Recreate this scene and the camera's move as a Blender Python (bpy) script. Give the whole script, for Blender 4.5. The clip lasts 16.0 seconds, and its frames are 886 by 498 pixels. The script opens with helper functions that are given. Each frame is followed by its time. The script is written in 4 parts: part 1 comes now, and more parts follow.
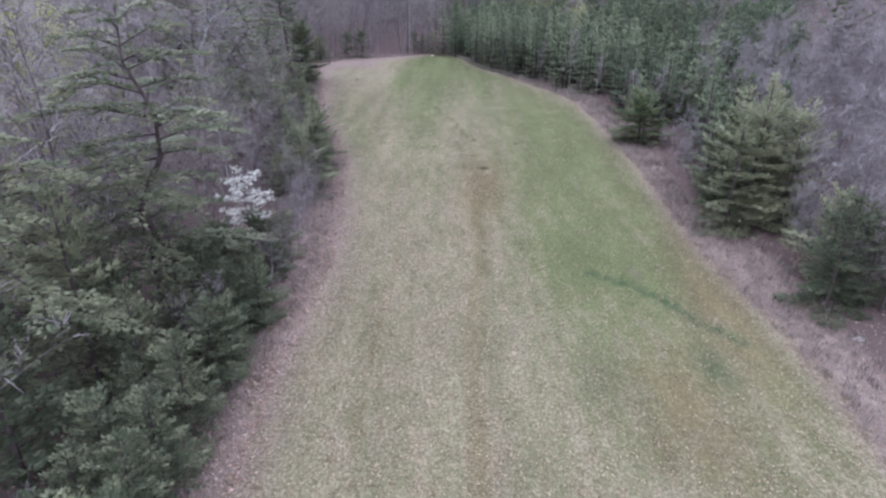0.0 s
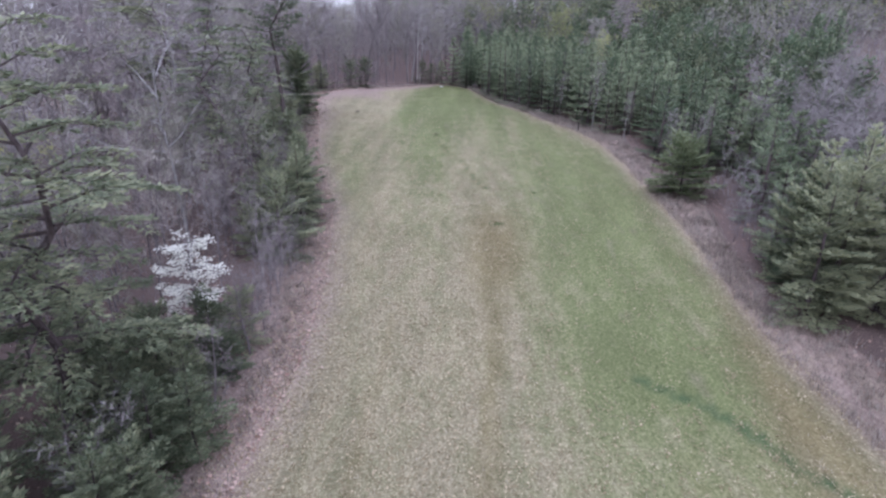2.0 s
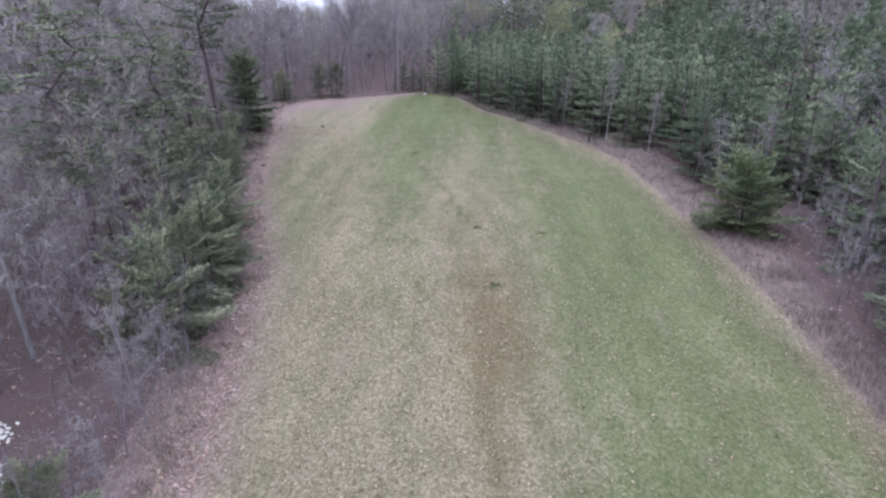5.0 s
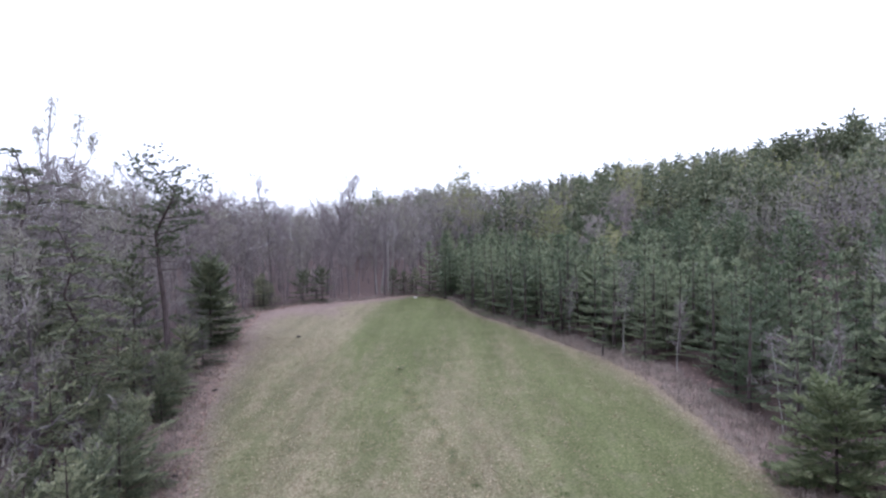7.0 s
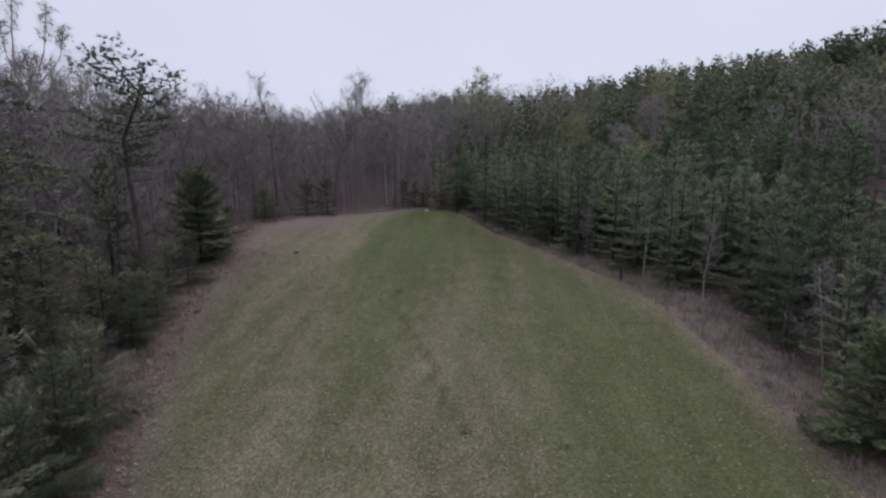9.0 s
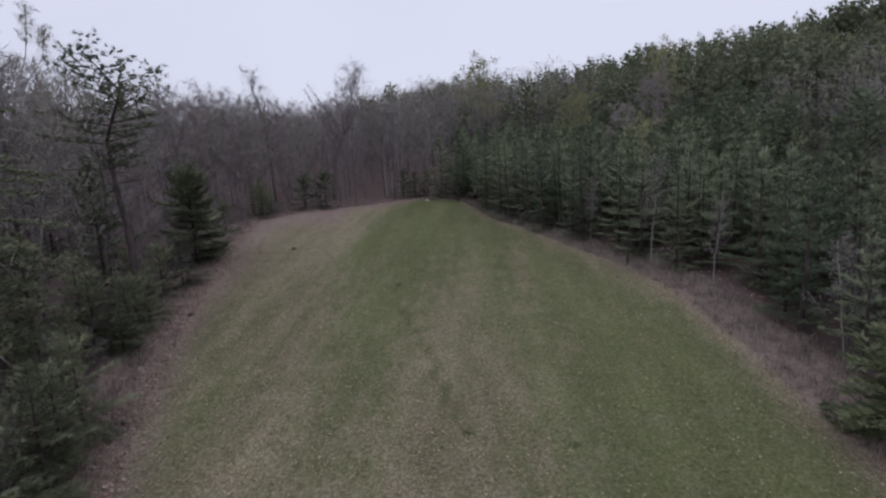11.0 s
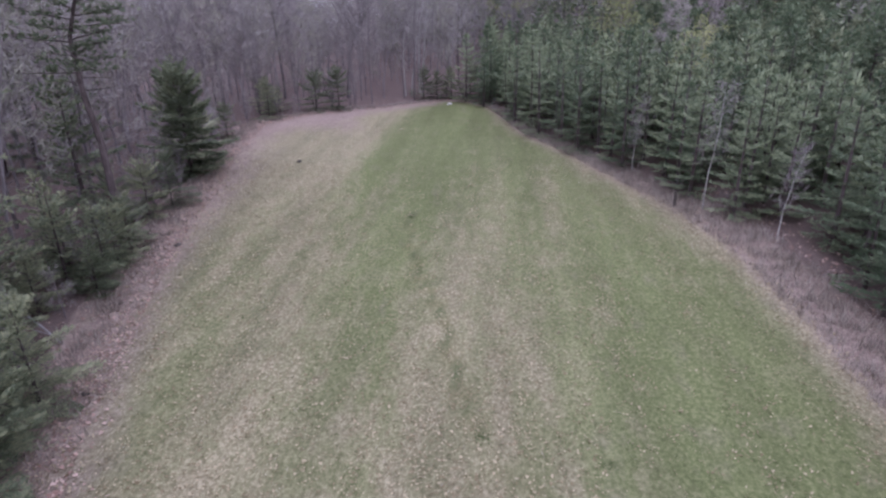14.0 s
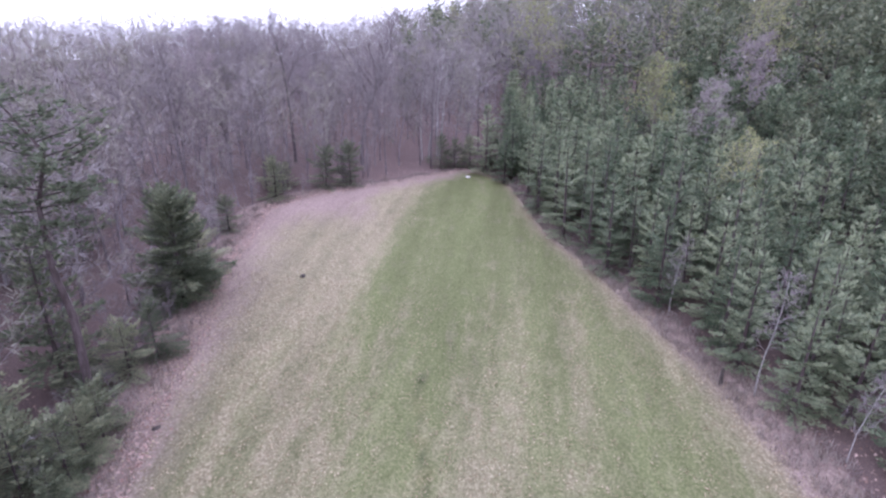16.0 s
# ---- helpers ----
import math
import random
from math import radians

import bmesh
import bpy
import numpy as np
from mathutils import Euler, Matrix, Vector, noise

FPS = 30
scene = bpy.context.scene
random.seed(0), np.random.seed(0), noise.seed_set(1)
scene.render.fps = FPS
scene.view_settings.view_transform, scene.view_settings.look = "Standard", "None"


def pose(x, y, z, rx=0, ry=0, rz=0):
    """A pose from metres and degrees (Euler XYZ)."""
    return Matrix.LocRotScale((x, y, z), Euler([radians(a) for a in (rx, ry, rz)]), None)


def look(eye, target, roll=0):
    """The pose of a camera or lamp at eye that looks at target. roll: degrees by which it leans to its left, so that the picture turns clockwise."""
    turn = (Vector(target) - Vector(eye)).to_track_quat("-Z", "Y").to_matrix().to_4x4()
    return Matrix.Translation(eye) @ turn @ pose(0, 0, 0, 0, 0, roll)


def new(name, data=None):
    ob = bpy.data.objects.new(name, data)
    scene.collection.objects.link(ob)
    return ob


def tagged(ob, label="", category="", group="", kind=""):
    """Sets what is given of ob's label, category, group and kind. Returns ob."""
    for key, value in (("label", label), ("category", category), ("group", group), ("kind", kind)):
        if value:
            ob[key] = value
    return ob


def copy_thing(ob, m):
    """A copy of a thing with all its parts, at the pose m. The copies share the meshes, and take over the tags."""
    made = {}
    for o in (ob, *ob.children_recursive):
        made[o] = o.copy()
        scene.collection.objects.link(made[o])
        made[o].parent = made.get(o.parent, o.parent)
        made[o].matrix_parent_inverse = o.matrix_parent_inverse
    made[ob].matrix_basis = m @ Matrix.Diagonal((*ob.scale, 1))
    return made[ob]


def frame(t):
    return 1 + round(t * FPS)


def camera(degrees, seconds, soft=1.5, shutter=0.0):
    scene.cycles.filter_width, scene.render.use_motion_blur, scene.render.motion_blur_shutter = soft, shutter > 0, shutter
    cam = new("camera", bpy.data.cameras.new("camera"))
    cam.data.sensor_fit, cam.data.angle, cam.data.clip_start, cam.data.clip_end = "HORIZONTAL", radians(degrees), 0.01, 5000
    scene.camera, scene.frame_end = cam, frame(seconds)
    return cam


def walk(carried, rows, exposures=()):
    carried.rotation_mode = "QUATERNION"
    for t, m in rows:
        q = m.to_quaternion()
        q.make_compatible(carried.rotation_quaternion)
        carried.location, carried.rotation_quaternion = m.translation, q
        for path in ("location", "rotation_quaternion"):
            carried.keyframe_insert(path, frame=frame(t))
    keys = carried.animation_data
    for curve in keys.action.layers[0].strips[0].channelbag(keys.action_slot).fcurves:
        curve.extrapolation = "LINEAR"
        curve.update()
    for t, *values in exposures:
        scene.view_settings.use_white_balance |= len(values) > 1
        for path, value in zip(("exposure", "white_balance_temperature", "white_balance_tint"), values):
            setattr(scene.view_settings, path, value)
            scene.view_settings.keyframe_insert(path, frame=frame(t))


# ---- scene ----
cam = camera(73.8, 16.0, soft=2.4)
PATH = [
    (0, (0.588, -3.667, 16.567), (0.378, 14.763, 8.797), -0.5),
    (0.5, (0.558, -1.326, 16.614), (0.308, 17.154, 8.974), 0.4),
    (1, (0.471, 0.983, 16.684), (0.541, 19.523, 9.194), 0.8),
    (1.5, (0.436, 3.375, 16.536), (0.436, 21.995, 9.216), 0.3),
    (2, (0.535, 5.758, 16.278), (0.125, 24.498, 9.318), 0.6),
    (2.5, (0.59, 8.188, 15.924), (0.23, 26.978, 9.104), 1),
    (3, (0.766, 10.482, 15.594), (0.506, 29.242, 8.694), 0.2),
    (3.5, (0.886, 12.762, 15.246), (0.626, 31.572, 8.476), 0),
    (4, (0.894, 15.078, 14.955), (0.784, 33.958, 8.375), -0.2),
    (4.2, (0.993, 15.938, 14.938), (0.823, 34.808, 8.308), -0.2),
    (6.3, (1.767, 25.35, 14.907), (1.487, 44.18, 8.177), -1.5),
    (6.5, (1.82, 26.199, 14.713), (1.54, 45.469, 9.393), -1.5),
    (7, (1.787, 28.02, 15.129), (1.787, 48.02, 14.839), -1.3),
    (7.5, (2.151, 29.925, 15.234), (1.861, 49.845, 13.444), -1.7),
    (8, (2.502, 31.086, 15.29), (1.642, 50.876, 12.57), -1.5),
    (8.5, (2.873, 32.102, 15.225), (2.143, 51.862, 12.215), -0.6),
    (9, (3.244, 32.776, 15.208), (2.444, 52.476, 11.888), -0.8),
    (11.5, (3.661, 34.472, 15.063), (2.631, 54.042, 11.093), -3.5),
    (12, (3.652, 34.83, 15.178), (2.362, 53.02, 6.968), -1.7),
    (12.5, (3.615, 35.382, 15.048), (2.335, 53.332, 6.298), -1),
    (13, (3.588, 36.543, 15.033), (2.298, 54.713, 6.783), -1.2),
    (13.5, (3.554, 37.999, 15.439), (1.734, 56.509, 8.089), -1.8),
    (14, (3.46, 39.78, 16.527), (1.74, 58.36, 9.337), -1.2),
    (14.5, (3.495, 41.486, 18.128), (1.475, 60.076, 11.018), -1.2),
    (15, (3.39, 43.355, 20.003), (1.13, 61.885, 12.843), -0.9),
    (15.5, (3.288, 45.498, 22.026), (1.028, 64.038, 14.876), -1.6),
    (16, (2.697, 47.307, 24.246), (0.527, 65.847, 17.076), 0.1),
]
EXPOSURES = [
    (0, 0.40, 5440, 20), (4, 0.43, 5440, 21), (6.5, 0.42, 5450, 22), (7.0, 0.17, 5600, 19), (7.5, -0.36, 5700, 18), (8.0, -0.68, 5800, 17),
    (8.5, -0.95, 5850, 17), (9.2, -1.05, 5850, 18), (11.5, -1.00, 5900, 18), (12.0, -0.80, 5850, 20), (12.5, -0.50, 5750, 21), (13.0, -0.16, 5650, 22),
    (13.5, 0.06, 5600, 24), (14.0, 0.20, 5550, 26), (14.5, 0.33, 5500, 28), (15.0, 0.49, 5450, 30), (16, 0.62, 5450, 32),
]
walk(cam, [(t, look(eye, target, roll)) for t, eye, target, roll in PATH], EXPOSURES)

# ---- light: an even overcast evening sky with a weak, wide sun behind thin cloud ----
SUN_ELEVATION, SUN_TURN = 42.0, 200.0
world = bpy.data.worlds.new("overcast_sky")
scene.world = world
world.use_nodes = True
wn, wl = world.node_tree.nodes, world.node_tree.links
wn.clear()
w_out = wn.new("ShaderNodeOutputWorld")
w_bg = wn.new("ShaderNodeBackground")
w_sky = wn.new("ShaderNodeTexSky")
w_sky.sky_type = "NISHITA"
w_sky.sun_disc = False
w_sky.sun_elevation = radians(SUN_ELEVATION)
w_sky.sun_rotation = radians(SUN_TURN)
w_dim = wn.new("ShaderNodeMix")
w_dim.data_type, w_dim.blend_type = "RGBA", "MULTIPLY"
w_dim.inputs["Factor"].default_value = 1.0
w_dim.inputs["B"].default_value = (0.12, 0.12, 0.12, 1)
w_map = wn.new("ShaderNodeTexCoord")
w_noise = wn.new("ShaderNodeTexNoise")
w_noise.inputs["Scale"].default_value = 1.6
w_noise.inputs["Detail"].default_value = 4.0
w_ramp = wn.new("ShaderNodeValToRGB")
w_ramp.color_ramp.elements[0].position, w_ramp.color_ramp.elements[0].color = 0.3, (1.48, 1.50, 1.58, 1)
w_ramp.color_ramp.elements[1].position, w_ramp.color_ramp.elements[1].color = 0.7, (1.68, 1.68, 1.74, 1)
w_mix = wn.new("ShaderNodeMix")
w_mix.data_type = "RGBA"
w_mix.inputs["Factor"].default_value = 0.88
wl.new(w_sky.outputs["Color"], w_dim.inputs["A"])
wl.new(w_map.outputs["Generated"], w_noise.inputs["Vector"])
wl.new(w_noise.outputs["Fac"], w_ramp.inputs["Fac"])
wl.new(w_dim.outputs["Result"], w_mix.inputs["A"])
wl.new(w_ramp.outputs["Color"], w_mix.inputs["B"])
wl.new(w_mix.outputs["Result"], w_bg.inputs["Color"])
w_bg.inputs["Strength"].default_value = 1.0
wl.new(w_bg.outputs["Background"], w_out.inputs["Surface"])

sun_data = bpy.data.lights.new("sun", "SUN")
sun_data.energy, sun_data.angle, sun_data.color = 0.7, radians(25), (1.0, 0.96, 0.9)
sun = new("sun", sun_data)
sun.matrix_world = look((-20 * math.cos(radians(SUN_ELEVATION)), -55 * math.cos(radians(SUN_ELEVATION)), 60 * math.sin(radians(SUN_ELEVATION))), (0, 0, 0))

# ---- materials ----


def material(name, colours, rough=0.8, scale=3.0, detail=0.0, bump=0.0, random_object=0.25, random_island=0.0, translucent=0.0, bump_scale=None, stretch=(1, 1, 1)):
    """A surface of two or three colours blended by noise, varied from thing to thing and from piece to piece."""
    m = bpy.data.materials.new(name)
    m.use_nodes = True
    n, l = m.node_tree.nodes, m.node_tree.links
    n.clear()
    out, bsdf = n.new("ShaderNodeOutputMaterial"), n.new("ShaderNodeBsdfPrincipled")
    bsdf.inputs["Roughness"].default_value = rough
    bsdf.inputs["Specular IOR Level"].default_value = 0.25
    coord, mapping, tex = n.new("ShaderNodeTexCoord"), n.new("ShaderNodeMapping"), n.new("ShaderNodeTexNoise")
    mapping.inputs["Scale"].default_value = stretch
    tex.inputs["Scale"].default_value, tex.inputs["Detail"].default_value = scale, 5.0
    l.new(coord.outputs["Object"], mapping.inputs["Vector"])
    l.new(mapping.outputs["Vector"], tex.inputs["Vector"])
    ramp = n.new("ShaderNodeValToRGB")
    ramp.color_ramp.elements[0].position, ramp.color_ramp.elements[0].color = 0.32, (*colours[0], 1)
    ramp.color_ramp.elements[1].position, ramp.color_ramp.elements[1].color = 0.68, (*colours[-1], 1)
    if len(colours) == 3:
        ramp.color_ramp.elements.new(0.5).color = (*colours[1], 1)
    info, geo = n.new("ShaderNodeObjectInfo"), n.new("ShaderNodeNewGeometry")
    add = n.new("ShaderNodeMath")
    add.operation = "MULTIPLY_ADD"
    l.new(info.outputs["Random"], add.inputs[0])
    add.inputs[1].default_value = random_object
    add.inputs[2].default_value = -random_object / 2
    add2 = n.new("ShaderNodeMath")
    add2.operation = "MULTIPLY_ADD"
    l.new(geo.outputs["Random Per Island"], add2.inputs[0])
    add2.inputs[1].default_value = random_island
    l.new(add.outputs[0], add2.inputs[2])
    add3 = n.new("ShaderNodeMath")
    l.new(tex.outputs["Fac"], add3.inputs[0])
    l.new(add2.outputs[0], add3.inputs[1])
    add4 = n.new("ShaderNodeMath")
    l.new(add3.outputs[0], add4.inputs[0])
    add4.inputs[1].default_value = -random_island / 2
    l.new(add4.outputs[0], ramp.inputs["Fac"])
    l.new(ramp.outputs["Color"], bsdf.inputs["Base Color"])
    if bump:
        fine, b = n.new("ShaderNodeTexNoise"), n.new("ShaderNodeBump")
        fine.inputs["Scale"].default_value = bump_scale or scale * 6
        l.new(mapping.outputs["Vector"], fine.inputs["Vector"])
        b.inputs["Strength"].default_value, b.inputs["Distance"].default_value = bump, 0.05
        l.new(fine.outputs["Fac"], b.inputs["Height"])
        l.new(b.outputs["Normal"], bsdf.inputs["Normal"])
    if translucent:
        tr, mix = n.new("ShaderNodeBsdfTranslucent"), n.new("ShaderNodeMixShader")
        l.new(ramp.outputs["Color"], tr.inputs["Color"])
        mix.inputs[0].default_value = translucent
        l.new(bsdf.outputs[0], mix.inputs[1])
        l.new(tr.outputs[0], mix.inputs[2])
        l.new(mix.outputs[0], out.inputs["Surface"])
    else:
        l.new(bsdf.outputs[0], out.inputs["Surface"])
    return m


M_NEEDLE = material("young_pine_needles", [(0.110, 0.145, 0.087), (0.195, 0.235, 0.147), (0.332, 0.369, 0.234)], 0.6, 0.8, random_object=0.35, random_island=0.3, translucent=0.4)
M_NEEDLE_PALE = material("yellow_green_pine_needles", [(0.105, 0.134, 0.066), (0.189, 0.221, 0.118), (0.304, 0.328, 0.192)], 0.6, 0.8, random_object=0.3, random_island=0.3, translucent=0.4)
M_NEEDLE_DARK = material("old_pine_needles", [(0.114, 0.136, 0.083), (0.204, 0.227, 0.143), (0.360, 0.371, 0.235)], 0.6, 0.7, random_object=0.4, random_island=0.3, translucent=0.35)
M_BARK = material("grey_brown_bark", [(0.12, 0.10, 0.105), (0.18, 0.155, 0.16), (0.26, 0.23, 0.235)], 0.9, 2.5, bump=0.5, stretch=(3, 3, 0.6))
M_BARK_PINE = material("dark_pine_bark", [(0.048, 0.036, 0.035), (0.082, 0.063, 0.061), (0.116, 0.092, 0.092)], 0.9, 2.5, bump=0.5, stretch=(3, 3, 0.6))
M_BARK_DARK = material("dark_grey_bark", [(0.083, 0.068, 0.070), (0.127, 0.107, 0.110), (0.187, 0.165, 0.167)], 0.9, 2.5, bump=0.5, stretch=(3, 3, 0.6))
M_TWIG = material("mauve_grey_twigs", [(0.165, 0.144, 0.142), (0.222, 0.198, 0.196), (0.290, 0.265, 0.260)], 0.9, 0.6, random_object=0.5, random_island=0.3)
M_OLIVE = material("olive_grey_budding_twigs", [(0.183, 0.170, 0.140), (0.242, 0.230, 0.187), (0.306, 0.291, 0.242)], 0.9, 0.6, random_object=0.5, random_island=0.3)
M_BUD = material("red_brown_buds", [(0.246, 0.198, 0.207), (0.299, 0.255, 0.255), (0.352, 0.317, 0.282)], 0.8, 0.6, random_object=0.6, random_island=0.3, translucent=0.3)
M_LEAFLET = material("yellow_green_spring_leaves", [(0.269, 0.287, 0.128), (0.372, 0.381, 0.171), (0.464, 0.460, 0.239)], 0.7, 0.6, random_object=0.4, random_island=0.4, translucent=0.4)
M_SNAG = material("weathered_silver_wood", [(0.22, 0.205, 0.205), (0.30, 0.285, 0.285), (0.40, 0.38, 0.38)], 0.85, 3.0, bump=0.3, stretch=(3, 3, 0.5))
M_BIRCH = material("pale_birch_bark", [(0.224, 0.208, 0.200), (0.336, 0.320, 0.308), (0.464, 0.448, 0.432)], 0.8, 4.0, bump=0.2, stretch=(1, 1, 2))
M_PETAL = material("white_dogwood_bracts", [(0.74, 0.72, 0.65), (0.82, 0.81, 0.74), (0.86, 0.85, 0.79)], 0.7, 2.0, random_island=0.4, translucent=0.35)
M_STRAW = material("dry_tan_grass", [(0.215, 0.182, 0.136), (0.331, 0.284, 0.215), (0.464, 0.413, 0.331)], 0.9, 0.5, random_island=0.6, translucent=0.25)
M_TALL = material("tall_mauve_tan_grass", [(0.17, 0.142, 0.122), (0.262, 0.222, 0.192), (0.38, 0.33, 0.295)], 0.9, 0.5, random_island=0.6, translucent=0.25)
M_BLADE = material("short_green_grass", [(0.109, 0.136, 0.057), (0.172, 0.197, 0.094), (0.252, 0.260, 0.143)], 0.8, 0.25, random_island=0.5, translucent=0.3)
M_FLAKE = material("fallen_oak_leaves", [(0.213, 0.169, 0.103), (0.316, 0.261, 0.166), (0.418, 0.352, 0.236)], 0.85, 0.8, random_island=0.8, translucent=0.15)
M_FLOOR_LEAF = material("forest_floor_leaves", [(0.233, 0.146, 0.117), (0.341, 0.229, 0.188), (0.446, 0.323, 0.275)], 0.9, 0.8, random_island=0.8)
M_CLUMP = material("dark_green_grass_clump", [(0.090, 0.120, 0.050), (0.130, 0.165, 0.070), (0.180, 0.210, 0.100)], 0.8, 2.0, random_island=0.5, translucent=0.2)
M_DEBRIS = material("dark_rotten_wood", [(0.05, 0.042, 0.038), (0.08, 0.068, 0.06), (0.12, 0.10, 0.09)], 0.9, 6.0, bump=0.5)
M_ROCK = material("pale_limestone", [(0.48, 0.46, 0.44), (0.60, 0.58, 0.56), (0.70, 0.68, 0.66)], 0.85, 4.0, bump=0.5)


def ground_material():
    """Turf, dry grass, bare brown soil and forest litter, blended by the ground's own cover."""
    m = bpy.data.materials.new("meadow_and_forest_floor")
    m.use_nodes = True
    n, l = m.node_tree.nodes, m.node_tree.links
    n.clear()
    out, bsdf = n.new("ShaderNodeOutputMaterial"), n.new("ShaderNodeBsdfPrincipled")
    bsdf.inputs["Roughness"].default_value, bsdf.inputs["Specular IOR Level"].default_value = 0.95, 0.1
    coord = n.new("ShaderNodeTexCoord")

    def noise_tex(scale, detail=6.0, stretch=(1, 1, 1), rough=0.6):
        mp, t = n.new("ShaderNodeMapping"), n.new("ShaderNodeTexNoise")
        mp.inputs["Scale"].default_value = stretch
        t.inputs["Scale"].default_value, t.inputs["Detail"].default_value, t.inputs["Roughness"].default_value = scale, detail, rough
        l.new(coord.outputs["Object"], mp.inputs["Vector"])
        l.new(mp.outputs["Vector"], t.inputs["Vector"])
        return t.outputs["Fac"]

    def ramp(fac, *stops):
        r = n.new("ShaderNodeValToRGB")
        while len(r.color_ramp.elements) < len(stops):
            r.color_ramp.elements.new(0.5)
        for e, (p, c) in zip(r.color_ramp.elements, stops):
            e.position, e.color = p, (*c, 1)
        l.new(fac, r.inputs["Fac"])
        return r.outputs["Color"]

    def mix(fac, a, b):
        x = n.new("ShaderNodeMix")
        x.data_type = "RGBA"
        l.new(fac, x.inputs["Factor"])
        l.new(a, x.inputs["A"])
        l.new(b, x.inputs["B"])
        return x.outputs["Result"]

    def attribute(name):
        a = n.new("ShaderNodeAttribute")
        a.attribute_name = name
        return a.outputs["Fac"]

    def edge(fac, wobble, amount, lo, hi, mean=0.5):
        """A cover's share, broken up along its border by noise."""
        a = n.new("ShaderNodeMath")
        a.operation = "MULTIPLY_ADD"
        l.new(wobble, a.inputs[0])
        a.inputs[1].default_value = amount
        l.new(fac, a.inputs[2])
        b = n.new("ShaderNodeMapRange")
        b.interpolation_type = "SMOOTHSTEP"
        b.inputs["From Min"].default_value, b.inputs["From Max"].default_value = lo + amount * mean, hi + amount * mean
        l.new(a.outputs[0], b.inputs["Value"])
        return b.outputs["Result"]

    fine, mid, big = noise_tex(7.0, 8, (1, 0.75, 1), 0.75), noise_tex(0.9, 6, (1, 0.5, 1)), noise_tex(0.16, 4)
    streak = noise_tex(1.0, 6, (0.75, 0.045, 1), 0.65)
    grain = noise_tex(16.0, 4, (1, 1, 1), 0.7)
    straw = ramp(fine, (0.36, (0.139, 0.119, 0.074)), (0.5, (0.237, 0.205, 0.133)), (0.64, (0.371, 0.327, 0.226)))
    green = ramp(fine, (0.36, (0.081, 0.096, 0.039)), (0.5, (0.129, 0.144, 0.063)), (0.64, (0.201, 0.205, 0.101)))
    pink = ramp(fine, (0.36, (0.185, 0.135, 0.118)), (0.5, (0.267, 0.201, 0.176)), (0.64, (0.371, 0.293, 0.263)))
    brown = ramp(fine, (0.34, (0.108, 0.089, 0.043)), (0.5, (0.166, 0.138, 0.073)), (0.66, (0.258, 0.215, 0.127)))
    wet = ramp(fine, (0.3, (0.047, 0.072, 0.032)), (0.7, (0.085, 0.115, 0.055)))
    litter = ramp(grain, (0.3, (0.092, 0.066, 0.060)), (0.5, (0.146, 0.107, 0.098)), (0.7, (0.220, 0.170, 0.156)))
    both = n.new("ShaderNodeMath")
    both.operation = "MULTIPLY_ADD"
    l.new(streak, both.inputs[0])
    both.inputs[1].default_value = 0.75
    l.new(mid, both.inputs[2])
    c = mix(edge(attribute("green"), both.outputs[0], 1.9, -0.15, 1.15, 0.875), straw, green)
    c = mix(edge(attribute("pink"), both.outputs[0], 1.3, 0.0, 1.1, 0.875), c, pink)
    c = mix(edge(attribute("brown"), mid, 1.2, 0.0, 1.1), c, brown)
    c = mix(edge(attribute("wet"), mid, 0.9, 0.0, 0.95), c, wet)
    swath = ramp(noise_tex(1.0, 5, (0.5, 0.03, 1), 0.6), (0.35, (0.87, 0.87, 0.87)), (0.65, (1.10, 1.10, 1.10)))
    tone = n.new("ShaderNodeMix")
    tone.data_type, tone.blend_type = "RGBA", "MULTIPLY"
    tone.inputs["Factor"].default_value = 1.0
    l.new(c, tone.inputs["A"])
    l.new(swath, tone.inputs["B"])
    c = mix(edge(attribute("forest"), mid, 0.6, 0.35, 0.65), tone.outputs["Result"], litter)
    l.new(c, bsdf.inputs["Base Color"])
    bump = n.new("ShaderNodeBump")
    bump.inputs["Strength"].default_value, bump.inputs["Distance"].default_value = 0.6, 0.08
    l.new(fine, bump.inputs["Height"])
    l.new(bump.outputs["Normal"], bsdf.inputs["Normal"])
    l.new(bsdf.outputs[0], out.inputs["Surface"])
    return m


# ---- the lie of the land ----
LEFT_Y = [-60, 15, 20, 25, 31.5, 39, 51, 59, 67.5, 79, 90, 102, 107, 110, 115.5, 121.5]
LEFT_X = [-10, -9.9, -10, -9.6, -9, -9.4, -11, -13.5, -16, -18.3, -21, -23, -20, -16.4, -11, -4.8]
TURF_Y = [-60, 15, 21, 26, 33, 40.5, 48, 58, 69, 79, 90, 100.5, 115.5, 121]
TURF_X = [18.5, 18.5, 18.8, 18.3, 17.4, 17.5, 17.4, 16.9, 16.3, 14.1, 10.3, 6.0, 2.4, -1.5]
RIGHT_Y = [-60, 22, 28.5, 35, 38, 45, 56.7, 60, 67.5, 75, 81, 88, 100, 109, 119, 121.5]
RIGHT_X = [22.2, 22.2, 22.8, 21.5, 19.2, 19.5, 21.2, 20.2, 19.3, 17.8, 15.5, 12.5, 7.8, 4.6, 1.0, -1.5]
RISE_Y = [-3000, -30, 12, 28.5, 55.5, 75, 90, 118.5, 160, 300, 3000]
RISE_Z = [-9, -5.2, -1.65, 0, 3.3, 4.5, 5.4, 6.45, 7.5, 10, 12]


def left_edge(y):
    return float(np.interp(y, LEFT_Y, LEFT_X))


def right_edge(y):
    return float(np.interp(y, RIGHT_Y, RIGHT_X))


